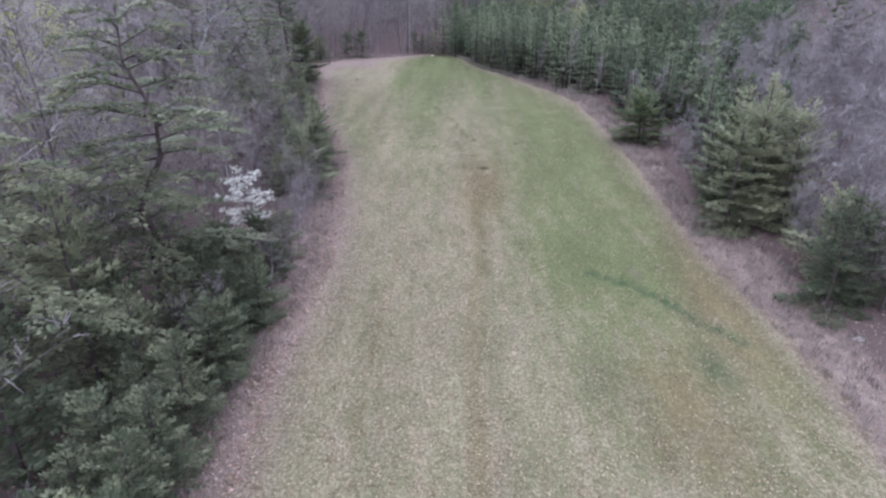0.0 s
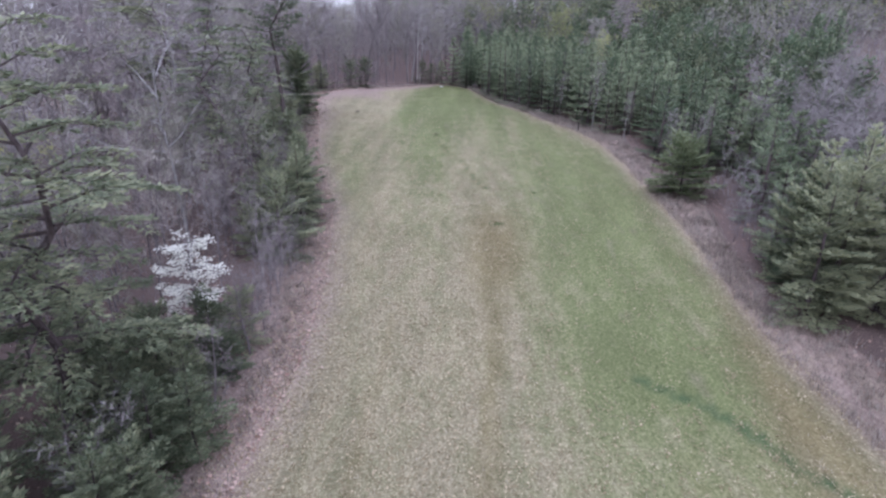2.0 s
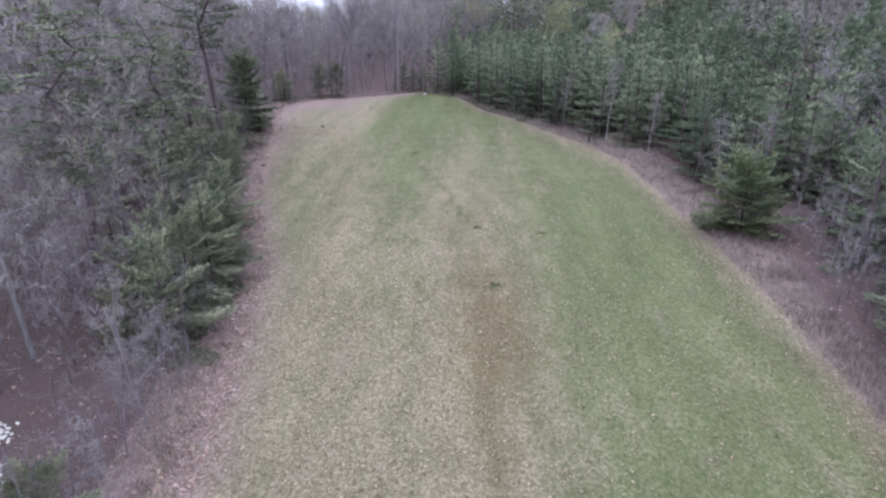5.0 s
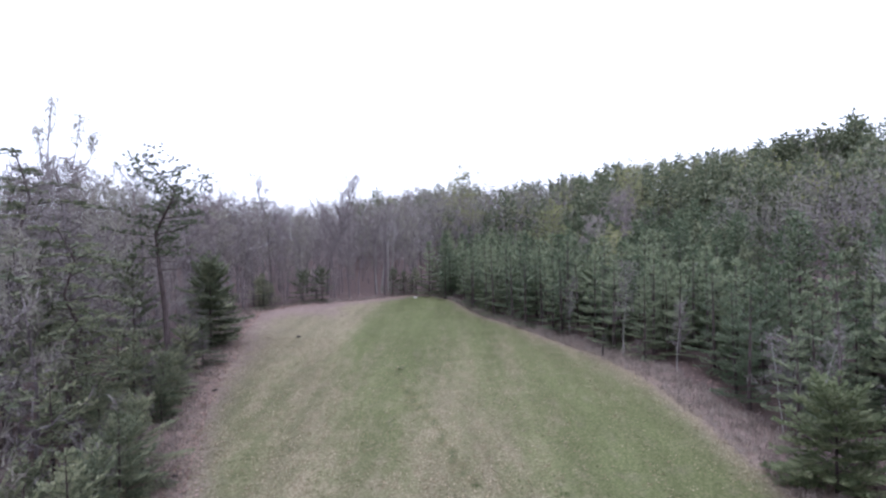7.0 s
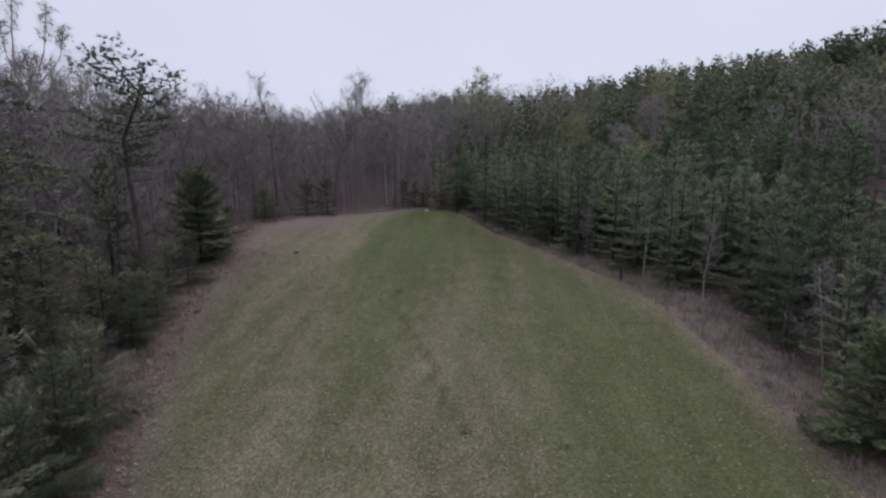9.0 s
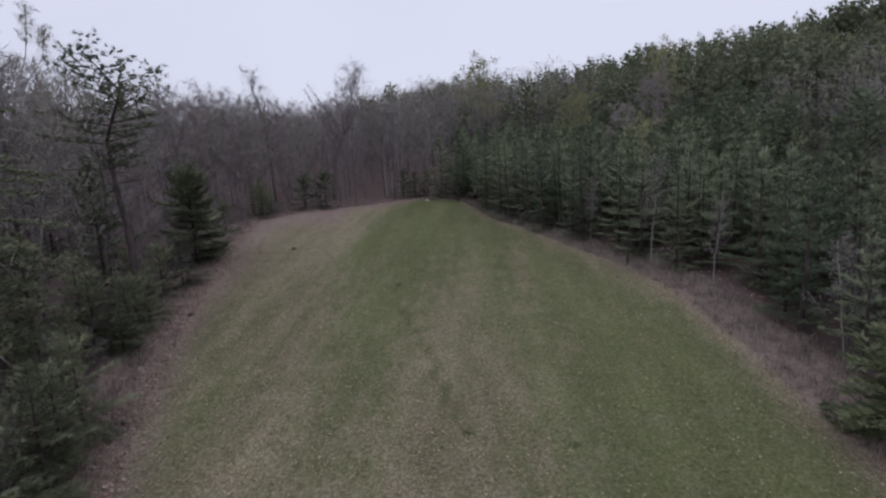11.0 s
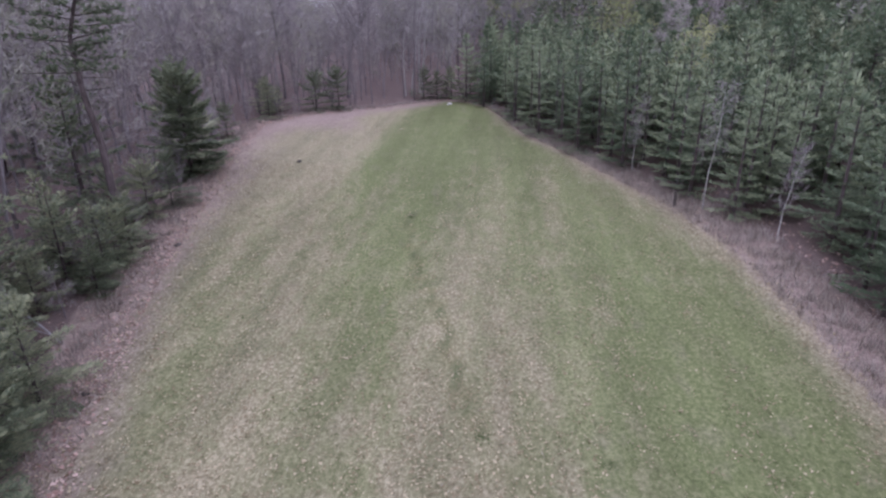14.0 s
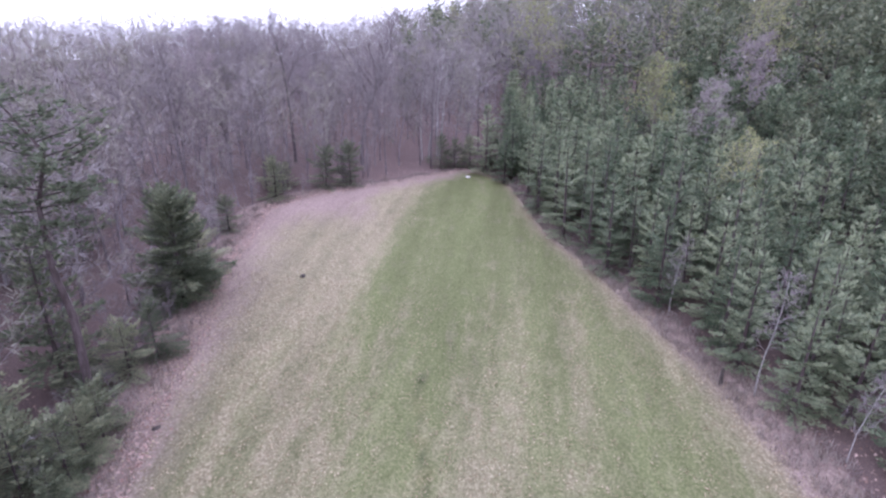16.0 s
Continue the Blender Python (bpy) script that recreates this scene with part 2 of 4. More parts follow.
def turf_edge(y):
    return float(np.interp(y, TURF_Y, TURF_X))


def smooth(a, b, v):
    v = min(1.0, max(0.0, (v - a) / (b - a)))
    return v * v * (3 - 2 * v)


def rise(x, y):
    """The ground's height: a meadow that climbs gently, a wooded hill to the right and beyond."""
    z = float(np.interp(y, RISE_Y, RISE_Z))
    far = min(1.0, 400.0 / max(1.0, math.hypot(x, y)))
    z += 25.5 * math.tanh(0.235 * max(0.0, x - 28) / 30) * far
    z += (0.085 + 0.022 * smooth(28, 0, x)) * max(0.0, min(y, 330) - 125) * smooth(-70, 5, x) * far
    r = math.hypot(x, y)
    z += 4.5 * smooth(2, -50, x) * smooth(125, 195, y) * smooth(330, 250, r)
    z -= 34 * (smooth(272, 330, r) if x > -10 else smooth(250, 340, r))
    z -= 0.04 * max(0.0, r - 300)
    z += 0.7 * smooth(9, 19, abs(x - 0.5)) * smooth(45, 75, y)
    z += 0.22 * noise.noise(Vector((x * 0.11, y * 0.11, 0.3))) + 0.06 * noise.noise(Vector((x * 0.5, y * 0.5, 4.0)))
    return z


# how green the grass is in swaths along the meadow: one row for each y, one value for each x
SWATH_X = [-12, -9, -6.5, -3, -1, 1, 4, 7, 10, 14]
SWATH_Y = [16, 36, 57, 66, 88, 112]
SWATHS = [
    (0.10, 0.16, 0.20, 0.24, 0.24, 0.18, 0.26, 0.46, 0.52, 0.50),
    (0.08, 0.12, 0.10, 0.12, 0.16, 0.12, 0.38, 0.86, 1.08, 0.95),
    (0.38, 0.66, 0.24, 0.52, 0.64, 0.24, 0.38, 0.72, 1.12, 1.05),
    (0.62, 0.48, 0.24, 0.95, 0.86, 0.28, 0.56, 0.78, 1.05, 0.92),
    (0.06, 0.12, 1.30, 0.95, 1.25, 0.92, 0.98, 0.98, 0.70, 0.55),
    (0.00, 0.06, 0.70, 1.35, 1.35, 1.25, 1.15, 1.00, 0.85, 0.70),
]
DITCH = [(9.6, 31), (10.2, 30.5), (12.3, 29.1), (13.8, 27.3), (14.6, 25.8), (15.9, 24.3), (16.4, 23.6)]
TRACKS = [([(1.8, 8), (1.8, 14.5), (1.8, 22.4), (2.7, 33.5), (3.6, 46)], 0.85, 0.6), ([(-3.7, 16), (-3.6, 19), (-3.15, 30), (-3.0, 36)], 0.5, 0.5), ([(-2, 77), (-1.9, 75), (-0.75, 69), (1.2, 63.6), (2.25, 58.5), (2.9, 56.5)], 0.5, 0.55)]


def off_line(x, y, line):
    best = 1e9
    for (ax, ay), (bx, by) in zip(line, line[1:]):
        t = max(0.0, min(1.0, ((x - ax) * (bx - ax) + (y - ay) * (by - ay)) / ((bx - ax) ** 2 + (by - ay) ** 2)))
        best = min(best, math.hypot(x - ax - t * (bx - ax), y - ay - t * (by - ay)))
    return best


def blob(x, y, cx, cy, rx, ry):
    return math.exp(-(((x - cx) / rx) ** 2 + ((y - cy) / ry) ** 2))


def cover(x, y):
    """Shares of green turf, pinkish dry grass, brown soil, wet green and forest floor."""
    l, t, r = left_edge(y), turf_edge(y), right_edge(y)
    inside = min(x - l, r - x, 121.5 - y)
    forest = smooth(0.4, -0.6, inside if x > 0 or y > 110 else inside + 1.3)
    pink = smooth(4.6 + 3.2 * smooth(66, 95, y), 0.4, x - l) * 0.95 + smooth(-1.2, 1.0, x - t) * 0.9
    pink += 0.8 * smooth(-9.5, -13, x + 0.25 * (y - 105)) * smooth(96, 106, y)
    across = [float(np.interp(x, SWATH_X, row)) for row in SWATHS]
    green = float(np.interp(y, SWATH_Y, across)) * (1 - 0.8 * smooth(-2.4, 0.6, x - t))
    green += 0.4 * blob(x, y, 11, 31, 4, 3) - 0.35 * blob(x, y, 3.6, 86, 0.7, 16) - 0.3 * blob(x, y, 7.4, 80, 0.8, 12) - 0.25 * blob(x, y, -4.4, 90, 0.6, 12)
    brown = 1.0 * blob(x, y, 3.4, 45.5, 2.2, 7) + 0.9 * blob(x, y, 16.2, 26, 2.0, 8) + 0.85 * blob(x, y, 11.6, 18.5, 2.6, 6) + 0.3 * blob(x, y, 16.5, 36, 0.8, 7) + 0.35 * blob(x, y, 2.6, 36, 1.2, 6)
    for line, width, share in TRACKS:
        brown = max(brown, share * smooth(width, width * 0.3, off_line(x, y, line)))
    wet = 0.5 * smooth(0.34, 0.05, off_line(x, y, TRACKS[2][0])) + (0.85 + 0.5 * noise.noise(Vector((x, y, 9)))) * smooth(0.65, 0.08, off_line(x, y, DITCH)) + 0.5 * blob(x, y, 14, 21.5, 1.2, 2)
    return green, pink, brown, wet, forest


def steps(lo, hi, fine, reach):
    inner = list(np.arange(lo, hi + 0.01, fine))
    grow, d, outer = fine, 0.0, []
    while d < reach:
        grow *= 1.22
        d += grow
        outer.append(d)
    return [lo - d for d in reversed(outer)] + inner + [hi + d for d in outer]


def build_ground():
    xs, ys = steps(-26, 26, 0.5, 2600), steps(8, 124, 0.6, 2600)
    verts, shares = [], []
    for y in ys:
        for x in xs:
            z = rise(x, y)
            c = cover(x, y)
            z -= 0.12 * smooth(0.8, 0.0, off_line(x, y, DITCH)) if 5 < x < 20 and 18 < y < 36 else 0
            verts.append((x, y, z))
            shares.append(c)
    w = len(xs)
    faces = [(j * w + i, j * w + i + 1, (j + 1) * w + i + 1, (j + 1) * w + i) for j in range(len(ys) - 1) for i in range(w - 1)]
    me = bpy.data.meshes.new("ground")
    me.from_pydata(verts, [], faces)
    for k, name in enumerate(("green", "pink", "brown", "wet", "forest")):
        a = me.attributes.new(name, "FLOAT", "POINT")
        a.data.foreach_set("value", np.array([s[k] for s in shares], dtype=np.float32))
    me.polygons.foreach_set("use_smooth", [True] * len(me.polygons))
    me.materials.append(ground_material())
    return tagged(new("ground", me), "sloping meadow of green and dry tan grass ringed by leaf-strewn forest floor", "ground", kind="structure")


build_ground()

# ---- building plants ----


class Geo:
    """Vertices and faces of one mesh, with a material slot for each face."""

    def __init__(self, lean=False):
        self.v, self.f, self.m, self.lean = [], [], [], lean

    def tube(self, path, radii, sides=5, mat=0, cap=True):
        base = len(self.v)
        for k, (p, r) in enumerate(zip(path, radii)):
            d = (path[min(k + 1, len(path) - 1)] - path[max(k - 1, 0)]).normalized()
            a = d.orthogonal().normalized()
            b = d.cross(a)
            for s in range(sides):
                t = 2 * math.pi * s / sides
                self.v.append(p + (a * math.cos(t) + b * math.sin(t)) * r)
        for k in range(len(path) - 1):
            for s in range(sides):
                i, j = base + k * sides + s, base + k * sides + (s + 1) % sides
                self.f.append((i, j, j + sides, i + sides))
                self.m.append(mat)
        if cap:
            self.f.append(tuple(base + (len(path) - 1) * sides + s for s in range(sides)))
            self.m.append(mat)

    def blade(self, p, axis, side, mat=0, belly=0.45):
        """A pointed leaf, twig or needle spray from p along axis, as wide as side at its belly."""
        i = len(self.v)
        if self.lean:
            q = p + axis * (belly * 0.5)
            self.v += [q + side, q - side, p + axis]
            self.f.append((i, i + 1, i + 2))
        else:
            self.v += [p, p + axis * belly + side, p + axis, p + axis * belly - side]
            self.f.append((i, i + 1, i + 2, i + 3))
        self.m.append(mat)

    def mesh(self, name, *materials):
        me = bpy.data.meshes.new(name)
        me.from_pydata([tuple(p) for p in self.v], [], self.f)
        for m in materials:
            me.materials.append(m)
        if len(materials) > 1:
            me.polygons.foreach_set("material_index", self.m)
        return me


def part(name, me, parent, label=""):
    ob = new(name, me)
    ob.parent = parent
    return tagged(ob, label)


def unit(rng, up=0.0):
    while True:
        v = Vector((rng.uniform(-1, 1), rng.uniform(-1, 1), rng.uniform(-1, 1)))
        if 0.05 < v.length < 1:
            v.normalize()
            v.z += up
            return v.normalized()


def spray(g, rng, p, d, length, width, count, mat=0, flat=1.0):
    """Needle sprays that fan out from a shoot, lying the flatter the smaller flat is."""
    for _ in range(count):
        w = unit(rng) * 0.6
        w.z *= flat
        a = (d + w + Vector((0, 0, 0.14))).normalized()
        n = unit(rng)
        if flat < 1:
            n = (n * flat + Vector((0, 0, 1))).normalized()
        s = a.cross(n).normalized()
        k = rng.uniform(0.7, 1.3)
        g.blade(p, a * length * k, s * width * k, mat)


def plume(crown, rng, at, length, step, leaf, fans, mat, flat, half):
    """Foliage along a bough: flat fans of needle sprays to both sides, widest near its middle."""
    s = max(0.14, 0.3 / max(0.6, length))
    while s < 1.0:
        p = at(s)
        d = (at(min(1.0, s + 0.1)) - at(s - 0.05)).normalized()
        side = d.cross(Vector((0, 0, 1))).normalized()
        wide = half * length * min(1.0, 0.3 + 1.5 * (1 - s), 0.35 + 2.2 * s) * rng.uniform(0.7, 1.25)
        for sign in (1, -1):
            along = (d * 0.75 + side * sign * 0.85 + Vector((0, 0, rng.uniform(-0.12, 0.06)))).normalized()
            n = max(1, round(wide / (leaf[0] * 0.75)))
            for k in range(n):
                spray(crown, rng, p + along * (wide * (k + rng.uniform(0.0, 0.5)) / n), along, leaf[0], leaf[1], fans, mat, flat)
        s += step / max(0.4, length)
    tip = at(1.0)
    spray(crown, rng, tip, (tip - at(0.8)).normalized() + Vector((0, 0, 0.35)), leaf[0] * 0.8, leaf[1] * 0.8, fans + 1, mat, 0.9)


def whorl_pine(rng, h, spread, gap=0.9, count=6, node=0.3, leaf=(0.36, 0.06), fans=2, low=0.06, ragged=0.25, power=0.75, wood=None, crown=None, mats=(0, 0), sides=6, droop=0.16, flat=0.28, half=0.3, missing=0.08):
    """A pine of tiered boughs: a straight stem with a ring of flat, feathered boughs at each year's node."""
    wood, crown = wood or Geo(), crown or Geo()
    lean = Vector((rng.uniform(-0.03, 0.03), rng.uniform(-0.03, 0.03), 1))
    r0 = 0.014 * h + 0.02
    wood.tube([lean * (h * k / 4) for k in range(5)], [r0 * (1.05 - k / 4) + 0.008 for k in range(5)], sides, mats[0])
    z = low * h + 0.3
    turn = rng.uniform(0, 6)
    while z < h - 0.45:
        u = z / h
        reach = spread * (1 - u) ** power * (0.72 + 0.28 * min(1, u / 0.25))
        turn += 0.8
        n = count if u < 0.75 else max(4, count - 1)
        for k in range(n):
            if rng.random() < missing:
                continue
            az = turn + 2 * math.pi * k / n + rng.uniform(-0.3, 0.3)
            length = max(0.25, reach * rng.uniform(1 - ragged * 1.3, 1 + ragged))
            elev = radians(2 + 56 * u ** 1.8 + rng.uniform(-11, 11))
            out = Vector((math.cos(az), math.sin(az), 0))
            base = lean * (z + rng.uniform(-0.14, 0.14) * gap)

            def at(s):
                q = s * length
                return base + out * (q * math.cos(elev)) + Vector((0, 0, q * math.sin(elev) - droop * (1 - u) * length * s * s + 0.09 * length * s ** 4))
            bs = (out.cross(Vector((0, 0, 1)))) * (0.012 + 0.008 * length)
            wood.blade(base, at(0.75) - base, bs, mats[0], 0.2)
            plume(crown, rng, at, length, node, leaf, fans, mats[1], flat + 0.3 * u * u, half)
        z += gap * rng.uniform(0.85, 1.15) * (1 - 0.35 * u)
    spray(crown, rng, lean * (h - 0.55), Vector((0, 0, 1)), 0.6, leaf[1], 6, mats[1])
    return wood, crown


def layered_pine(rng, h, spread, bare=0.35, limbs=30, leaf=(0.36, 0.055), node=0.36, fans=2, wood=None, crown=None, mats=(0, 0), top=0.55):
    """A large old pine: crooked stem, stubs of dead limbs below, and long uneven boughs in flat drooping layers."""
    wood, crown = wood or Geo(), crown or Geo()
    bend = [Vector((rng.uniform(-0.22, 0.22) * k, rng.uniform(-0.22, 0.22) * k, h * k / 7)) for k in range(8)]
    r0 = 0.011 * h + 0.04
    wood.tube(bend, [r0 * (1.06 - k / 7) + 0.02 for k in range(8)], 7, mats[0])

    def stem(u):
        k = min(6, int(u * 7))
        return bend[k].lerp(bend[k + 1], u * 7 - k)
    for i in range(12):
        u = rng.uniform(0.12, bare + 0.1)
        az = rng.uniform(0, 6.28)
        p = stem(u)
        q = p + Vector((math.cos(az), math.sin(az), rng.uniform(-0.2, 0.25))) * rng.uniform(0.6, 2.2)
        wood.tube([p, q], [0.035, 0.008], 3, mats[0], False)
    for i in range(limbs):
        u = bare + (0.97 - bare) * (i + rng.random()) / limbs
        v = (u - bare) / (1 - bare)
        length = spread * (0.45 + 0.75 * math.sin(math.pi * (0.2 + (0.98 - 0.2) * v ** 1.1)) * (1.0 if v < top else 1.0 - 0.35 * (v - top))) * rng.uniform(0.5, 1.15)
        az = i * 2.4 + rng.uniform(-0.6, 0.6)
        out = Vector((math.cos(az), math.sin(az), 0))
        lift = rng.uniform(-0.05, 0.2) + 0.4 * v * v
        base = stem(u)
        swing = out.cross(Vector((0, 0, 1))) * rng.uniform(-0.25, 0.25) * length

        def at(s):
            return base + out * (length * s) + swing * (s * s) + Vector((0, 0, length * (lift * s * 1.6 - (0.28 + 0.5 * lift) * s * s)))
        wood.tube([base, at(0.45), at(0.95)], [0.022 + 0.011 * length, 0.014 + 0.006 * length, 0.008], 4, mats[0], False)
        plume(crown, rng, at, length, node, leaf, fans, mats[1], 0.45, 0.18)
        for k in range(3):
            s0 = rng.uniform(0.3, 0.85)
            p0 = at(s0)
            twist = rng.choice((-1, 1)) * rng.uniform(0.5, 1.0)
            way = Vector((math.cos(az + twist), math.sin(az + twist), rng.uniform(-0.12, 0.12)))
            sub = length * rng.uniform(0.25, 0.45)

            def at2(s):
                return p0 + way * (sub * s) + Vector((0, 0, -0.16 * sub * s * s))
            wood.blade(p0, at2(0.8) - p0, way.cross(Vector((0, 0, 1))).normalized() * 0.02, mats[0], 0.2)
            plume(crown, rng, at2, sub, node, leaf, fans, mats[1], 0.45, 0.28)
    spray(crown, rng, stem(0.99), Vector((0, 0, 1)), leaf[0], leaf[1], 8, mats[1])
    return wood, crown


def old_pine(rng, h, spread, bare=0.35, limbs=34, leaf=(0.55, 0.10), wood=None, crown=None, mats=(0, 0), fans=4, clumps=5, sides=7):
    """A tall pine with a bare lower stem and an open crown of uneven, flat-topped boughs."""
    wood, crown = wood or Geo(), crown or Geo()
    bend = [Vector((rng.uniform(-0.25, 0.25) * k, rng.uniform(-0.25, 0.25) * k, h * k / 6)) * 1.0 for k in range(7)]
    r0 = 0.012 * h + 0.03
    wood.tube(bend, [r0 * (1.08 - k / 6) + 0.015 for k in range(7)], sides, mats[0])

    def stem(u):
        k = min(5, int(u * 6))
        return bend[k].lerp(bend[k + 1], u * 6 - k)
    for i in range(limbs):
        u = bare + (0.985 - bare) * (i + rng.random()) / limbs
        v = (u - bare) / (1 - bare)
        length = spread * (0.5 + 0.75 * math.sin(math.pi * (0.18 + 0.66 * v))) * rng.uniform(0.45, 1.15) * (1.0 if v < 0.8 else 0.8)
        az = i * 2.4 + rng.uniform(-0.5, 0.5)
        out = Vector((math.cos(az), math.sin(az), 0))
        base = stem(u)
        lift = rng.uniform(-0.12, 0.25) + 0.35 * v
        mid = base + out * length * 0.55 + Vector((0, 0, lift * length * 0.4))
        end = base + out * length + Vector((rng.uniform(-0.3, 0.3), rng.uniform(-0.3, 0.3), lift * length))
        wood.tube([base, mid, end], [0.02 + 0.01 * length, 0.014 + 0.006 * length, 0.008], 3, mats[0], False)
        if v < 0.12 and rng.random() < 0.5:
            continue
        n = max(2, round(clumps * length / spread))
        for k in range(n):
            s = 0.22 + 0.78 * (k + rng.random()) / n
            p = (base.lerp(mid, s / 0.55) if s < 0.55 else mid.lerp(end, (s - 0.55) / 0.45)) + Vector((rng.uniform(-1, 1), rng.uniform(-1, 1), rng.uniform(-0.3, 0.3))) * 0.09 * spread
            for _ in range(3):
                q = p + Vector((rng.uniform(-0.6, 0.6), rng.uniform(-0.6, 0.6), rng.uniform(-0.16, 0.2)))
                w = unit(rng)
                w.z = 0.1
                spray(crown, rng, q, (out * 0.6 + w).normalized(), leaf[0], leaf[1], fans, mats[1], 0.7)
    spray(crown, rng, stem(0.985), Vector((0, 0, 1)), leaf[0], leaf[1], 8, mats[1])
    return wood, crown


def bare_tree(rng, h, limbs=16, subs=5, twigs=6, spread=0.27, low=0.32, bud=1, wood=None, crown=None, mats=(0, 0, 1), sides=6, thick=1.0, leafsize=0.09, steep=(14, 58), twig_width=0.016):
    """A leafless broad-leaved tree: stem, limbs, branches, and a haze of fine twigs with swelling buds."""
    wood, crown = wood or Geo(), crown or Geo()
    bend, p, d = [Vector((0, 0, 0))], Vector((0, 0, 0)), Vector((rng.uniform(-0.06, 0.06), rng.uniform(-0.06, 0.06), 1))
    for k in range(6):
        p = p + d.normalized() * h * 0.95 / 6
        d = d + Vector((rng.uniform(-0.12, 0.12), rng.uniform(-0.12, 0.12), 0))
        bend.append(p.copy())
    r0 = (0.008 * h + 0.03) * thick
    wood.tube(bend, [r0 * (1.08 - k / 6.2) + 0.01 for k in range(7)], sides, mats[0])
    for i in range(limbs):
        u = low + (0.98 - low) * (i + rng.random()) / limbs
        k = min(5, int(u * 6))
        base = bend[k].lerp(bend[k + 1], u * 6 - k)
        az = i * 2.4 + rng.uniform(-0.7, 0.7)
        el = radians(rng.uniform(*steep))
        length = h * spread * (1.15 - 0.75 * (u - low) / (1 - low)) * rng.uniform(0.6, 1.25)
        out = Vector((math.cos(az) * math.cos(el), math.sin(az) * math.cos(el), math.sin(el)))
        mid = base + out * length * 0.5
        out2 = (out + Vector((rng.uniform(-0.3, 0.3), rng.uniform(-0.3, 0.3), rng.uniform(0.0, 0.4)))).normalized()
        end = mid + out2 * length * 0.5
        r = (0.012 + 0.011 * length) * thick
        wood.tube([base, mid, end], [r, r * 0.65, r * 0.25], 3, mats[0], False)
        for j in range(subs):
            s = 0.25 + 0.75 * (j + rng.random()) / subs
            q = base.lerp(mid, s * 2) if s < 0.5 else mid.lerp(end, s * 2 - 1)
            bd = (out2 * 0.8 + unit(rng, 0.35) * 0.85).normalized()
            bl = length * rng.uniform(0.25, 0.5)
            wood.blade(q, bd * bl, bd.cross(unit(rng)).normalized() * (0.012 + 0.008 * bl) * thick, mats[0], 0.15)
            for _ in range(twigs):
                t = q + bd * bl * rng.uniform(0.2, 1.0)
                td = (bd * 0.7 + unit(rng, 0.25)).normalized()
                tl = rng.uniform(0.4, 1.05) * (0.4 + 0.045 * h)
                crown.blade(t, td * tl, td.cross(unit(rng)).normalized() * twig_width, mats[1], 0.2)
                for _ in range(bud):
                    b = t + td * tl * rng.uniform(0.4, 1.0)
                    ad = unit(rng)
                    crown.blade(b, ad * leafsize, ad.orthogonal().normalized() * leafsize * 0.35, mats[2])
    return wood, crown


def set_down(kind, label, category, group, wood, crown, wood_mat, crown_mats, wood_name="trunk", crown_name="crown"):
    """A plant to copy: an Empty at its foot with a trunk and a crown."""
    e = new(kind)
    part(wood_name, wood.mesh(wood_name, wood_mat), e)
    part(crown_name, crown.mesh(crown_name, *crown_mats), e)
    return tagged(e, label, category, group)


STOCK = {}
HEIGHT = {("tall", 0): 16.8, ("tall", 1): 15.0, ("tall", 2): 18.0, ("bare", 0): 16, ("bare", 1): 18, ("bare", 2): 14.5, ("bare", 3): 17, ("bare", 4): 12, ("bare", 5): 15, ("grove", 0): 17, ("grove", 1): 15, ("grove", 2): 18.5, ("grove", 3): 13.5, ("bud", 0): 14, ("bud", 1): 12}


def treetops(x, y):
    """The height over the datum that the wood's canopy reaches, with a dip beyond the far end."""
    reach = math.hypot(x - 2, y - 30)
    turn = math.degrees(math.atan2(x - 2, y - 30))
    top = 15.1 + reach * float(np.interp(turn, [-40, -25, -20, -17, -13, -8, 0, 10, 20], [0.13, 0.125, 0.09, 0.066, 0.058, 0.072, 0.095, 0.12, 0.2]))
    return min(top, 25.0) if turn < -14 else top


def capped(x, y, height, scale, rng):
    """The scale that keeps a tree of the left and far woods within the canopy."""
    if x > 12 or y < 40:
        return scale
    room = treetops(x, y) - rise(x, y) + rng.uniform(-3.0, 1.2)
    return scale * min(1.0, max(0.45, room / (height * scale)))


def plant(key, x, y, scale=1.0, turn=None, rng=random, sink=0.06, tilt=0.0):
    """Sets out one of the stock: the first time the plant itself, afterwards copies."""
    ob, used = STOCK[key]
    turn = rng.uniform(0, 360) if turn is None else turn
    scale = capped(x, y, HEIGHT[key], scale, rng) if key in HEIGHT else scale
    m = pose(x, y, rise(x, y) - sink, tilt * math.cos(turn), tilt * math.sin(turn), turn)
    sc = Vector((scale * rng.uniform(0.94, 1.06),) * 2 + (scale,))
    if used:
        ob = copy_thing(ob, m)
    else:
        ob.matrix_basis = m
        STOCK[key] = (ob, True)
    ob.scale = sc
    return ob


def stock(key, ob):
    STOCK[key] = (ob, False)


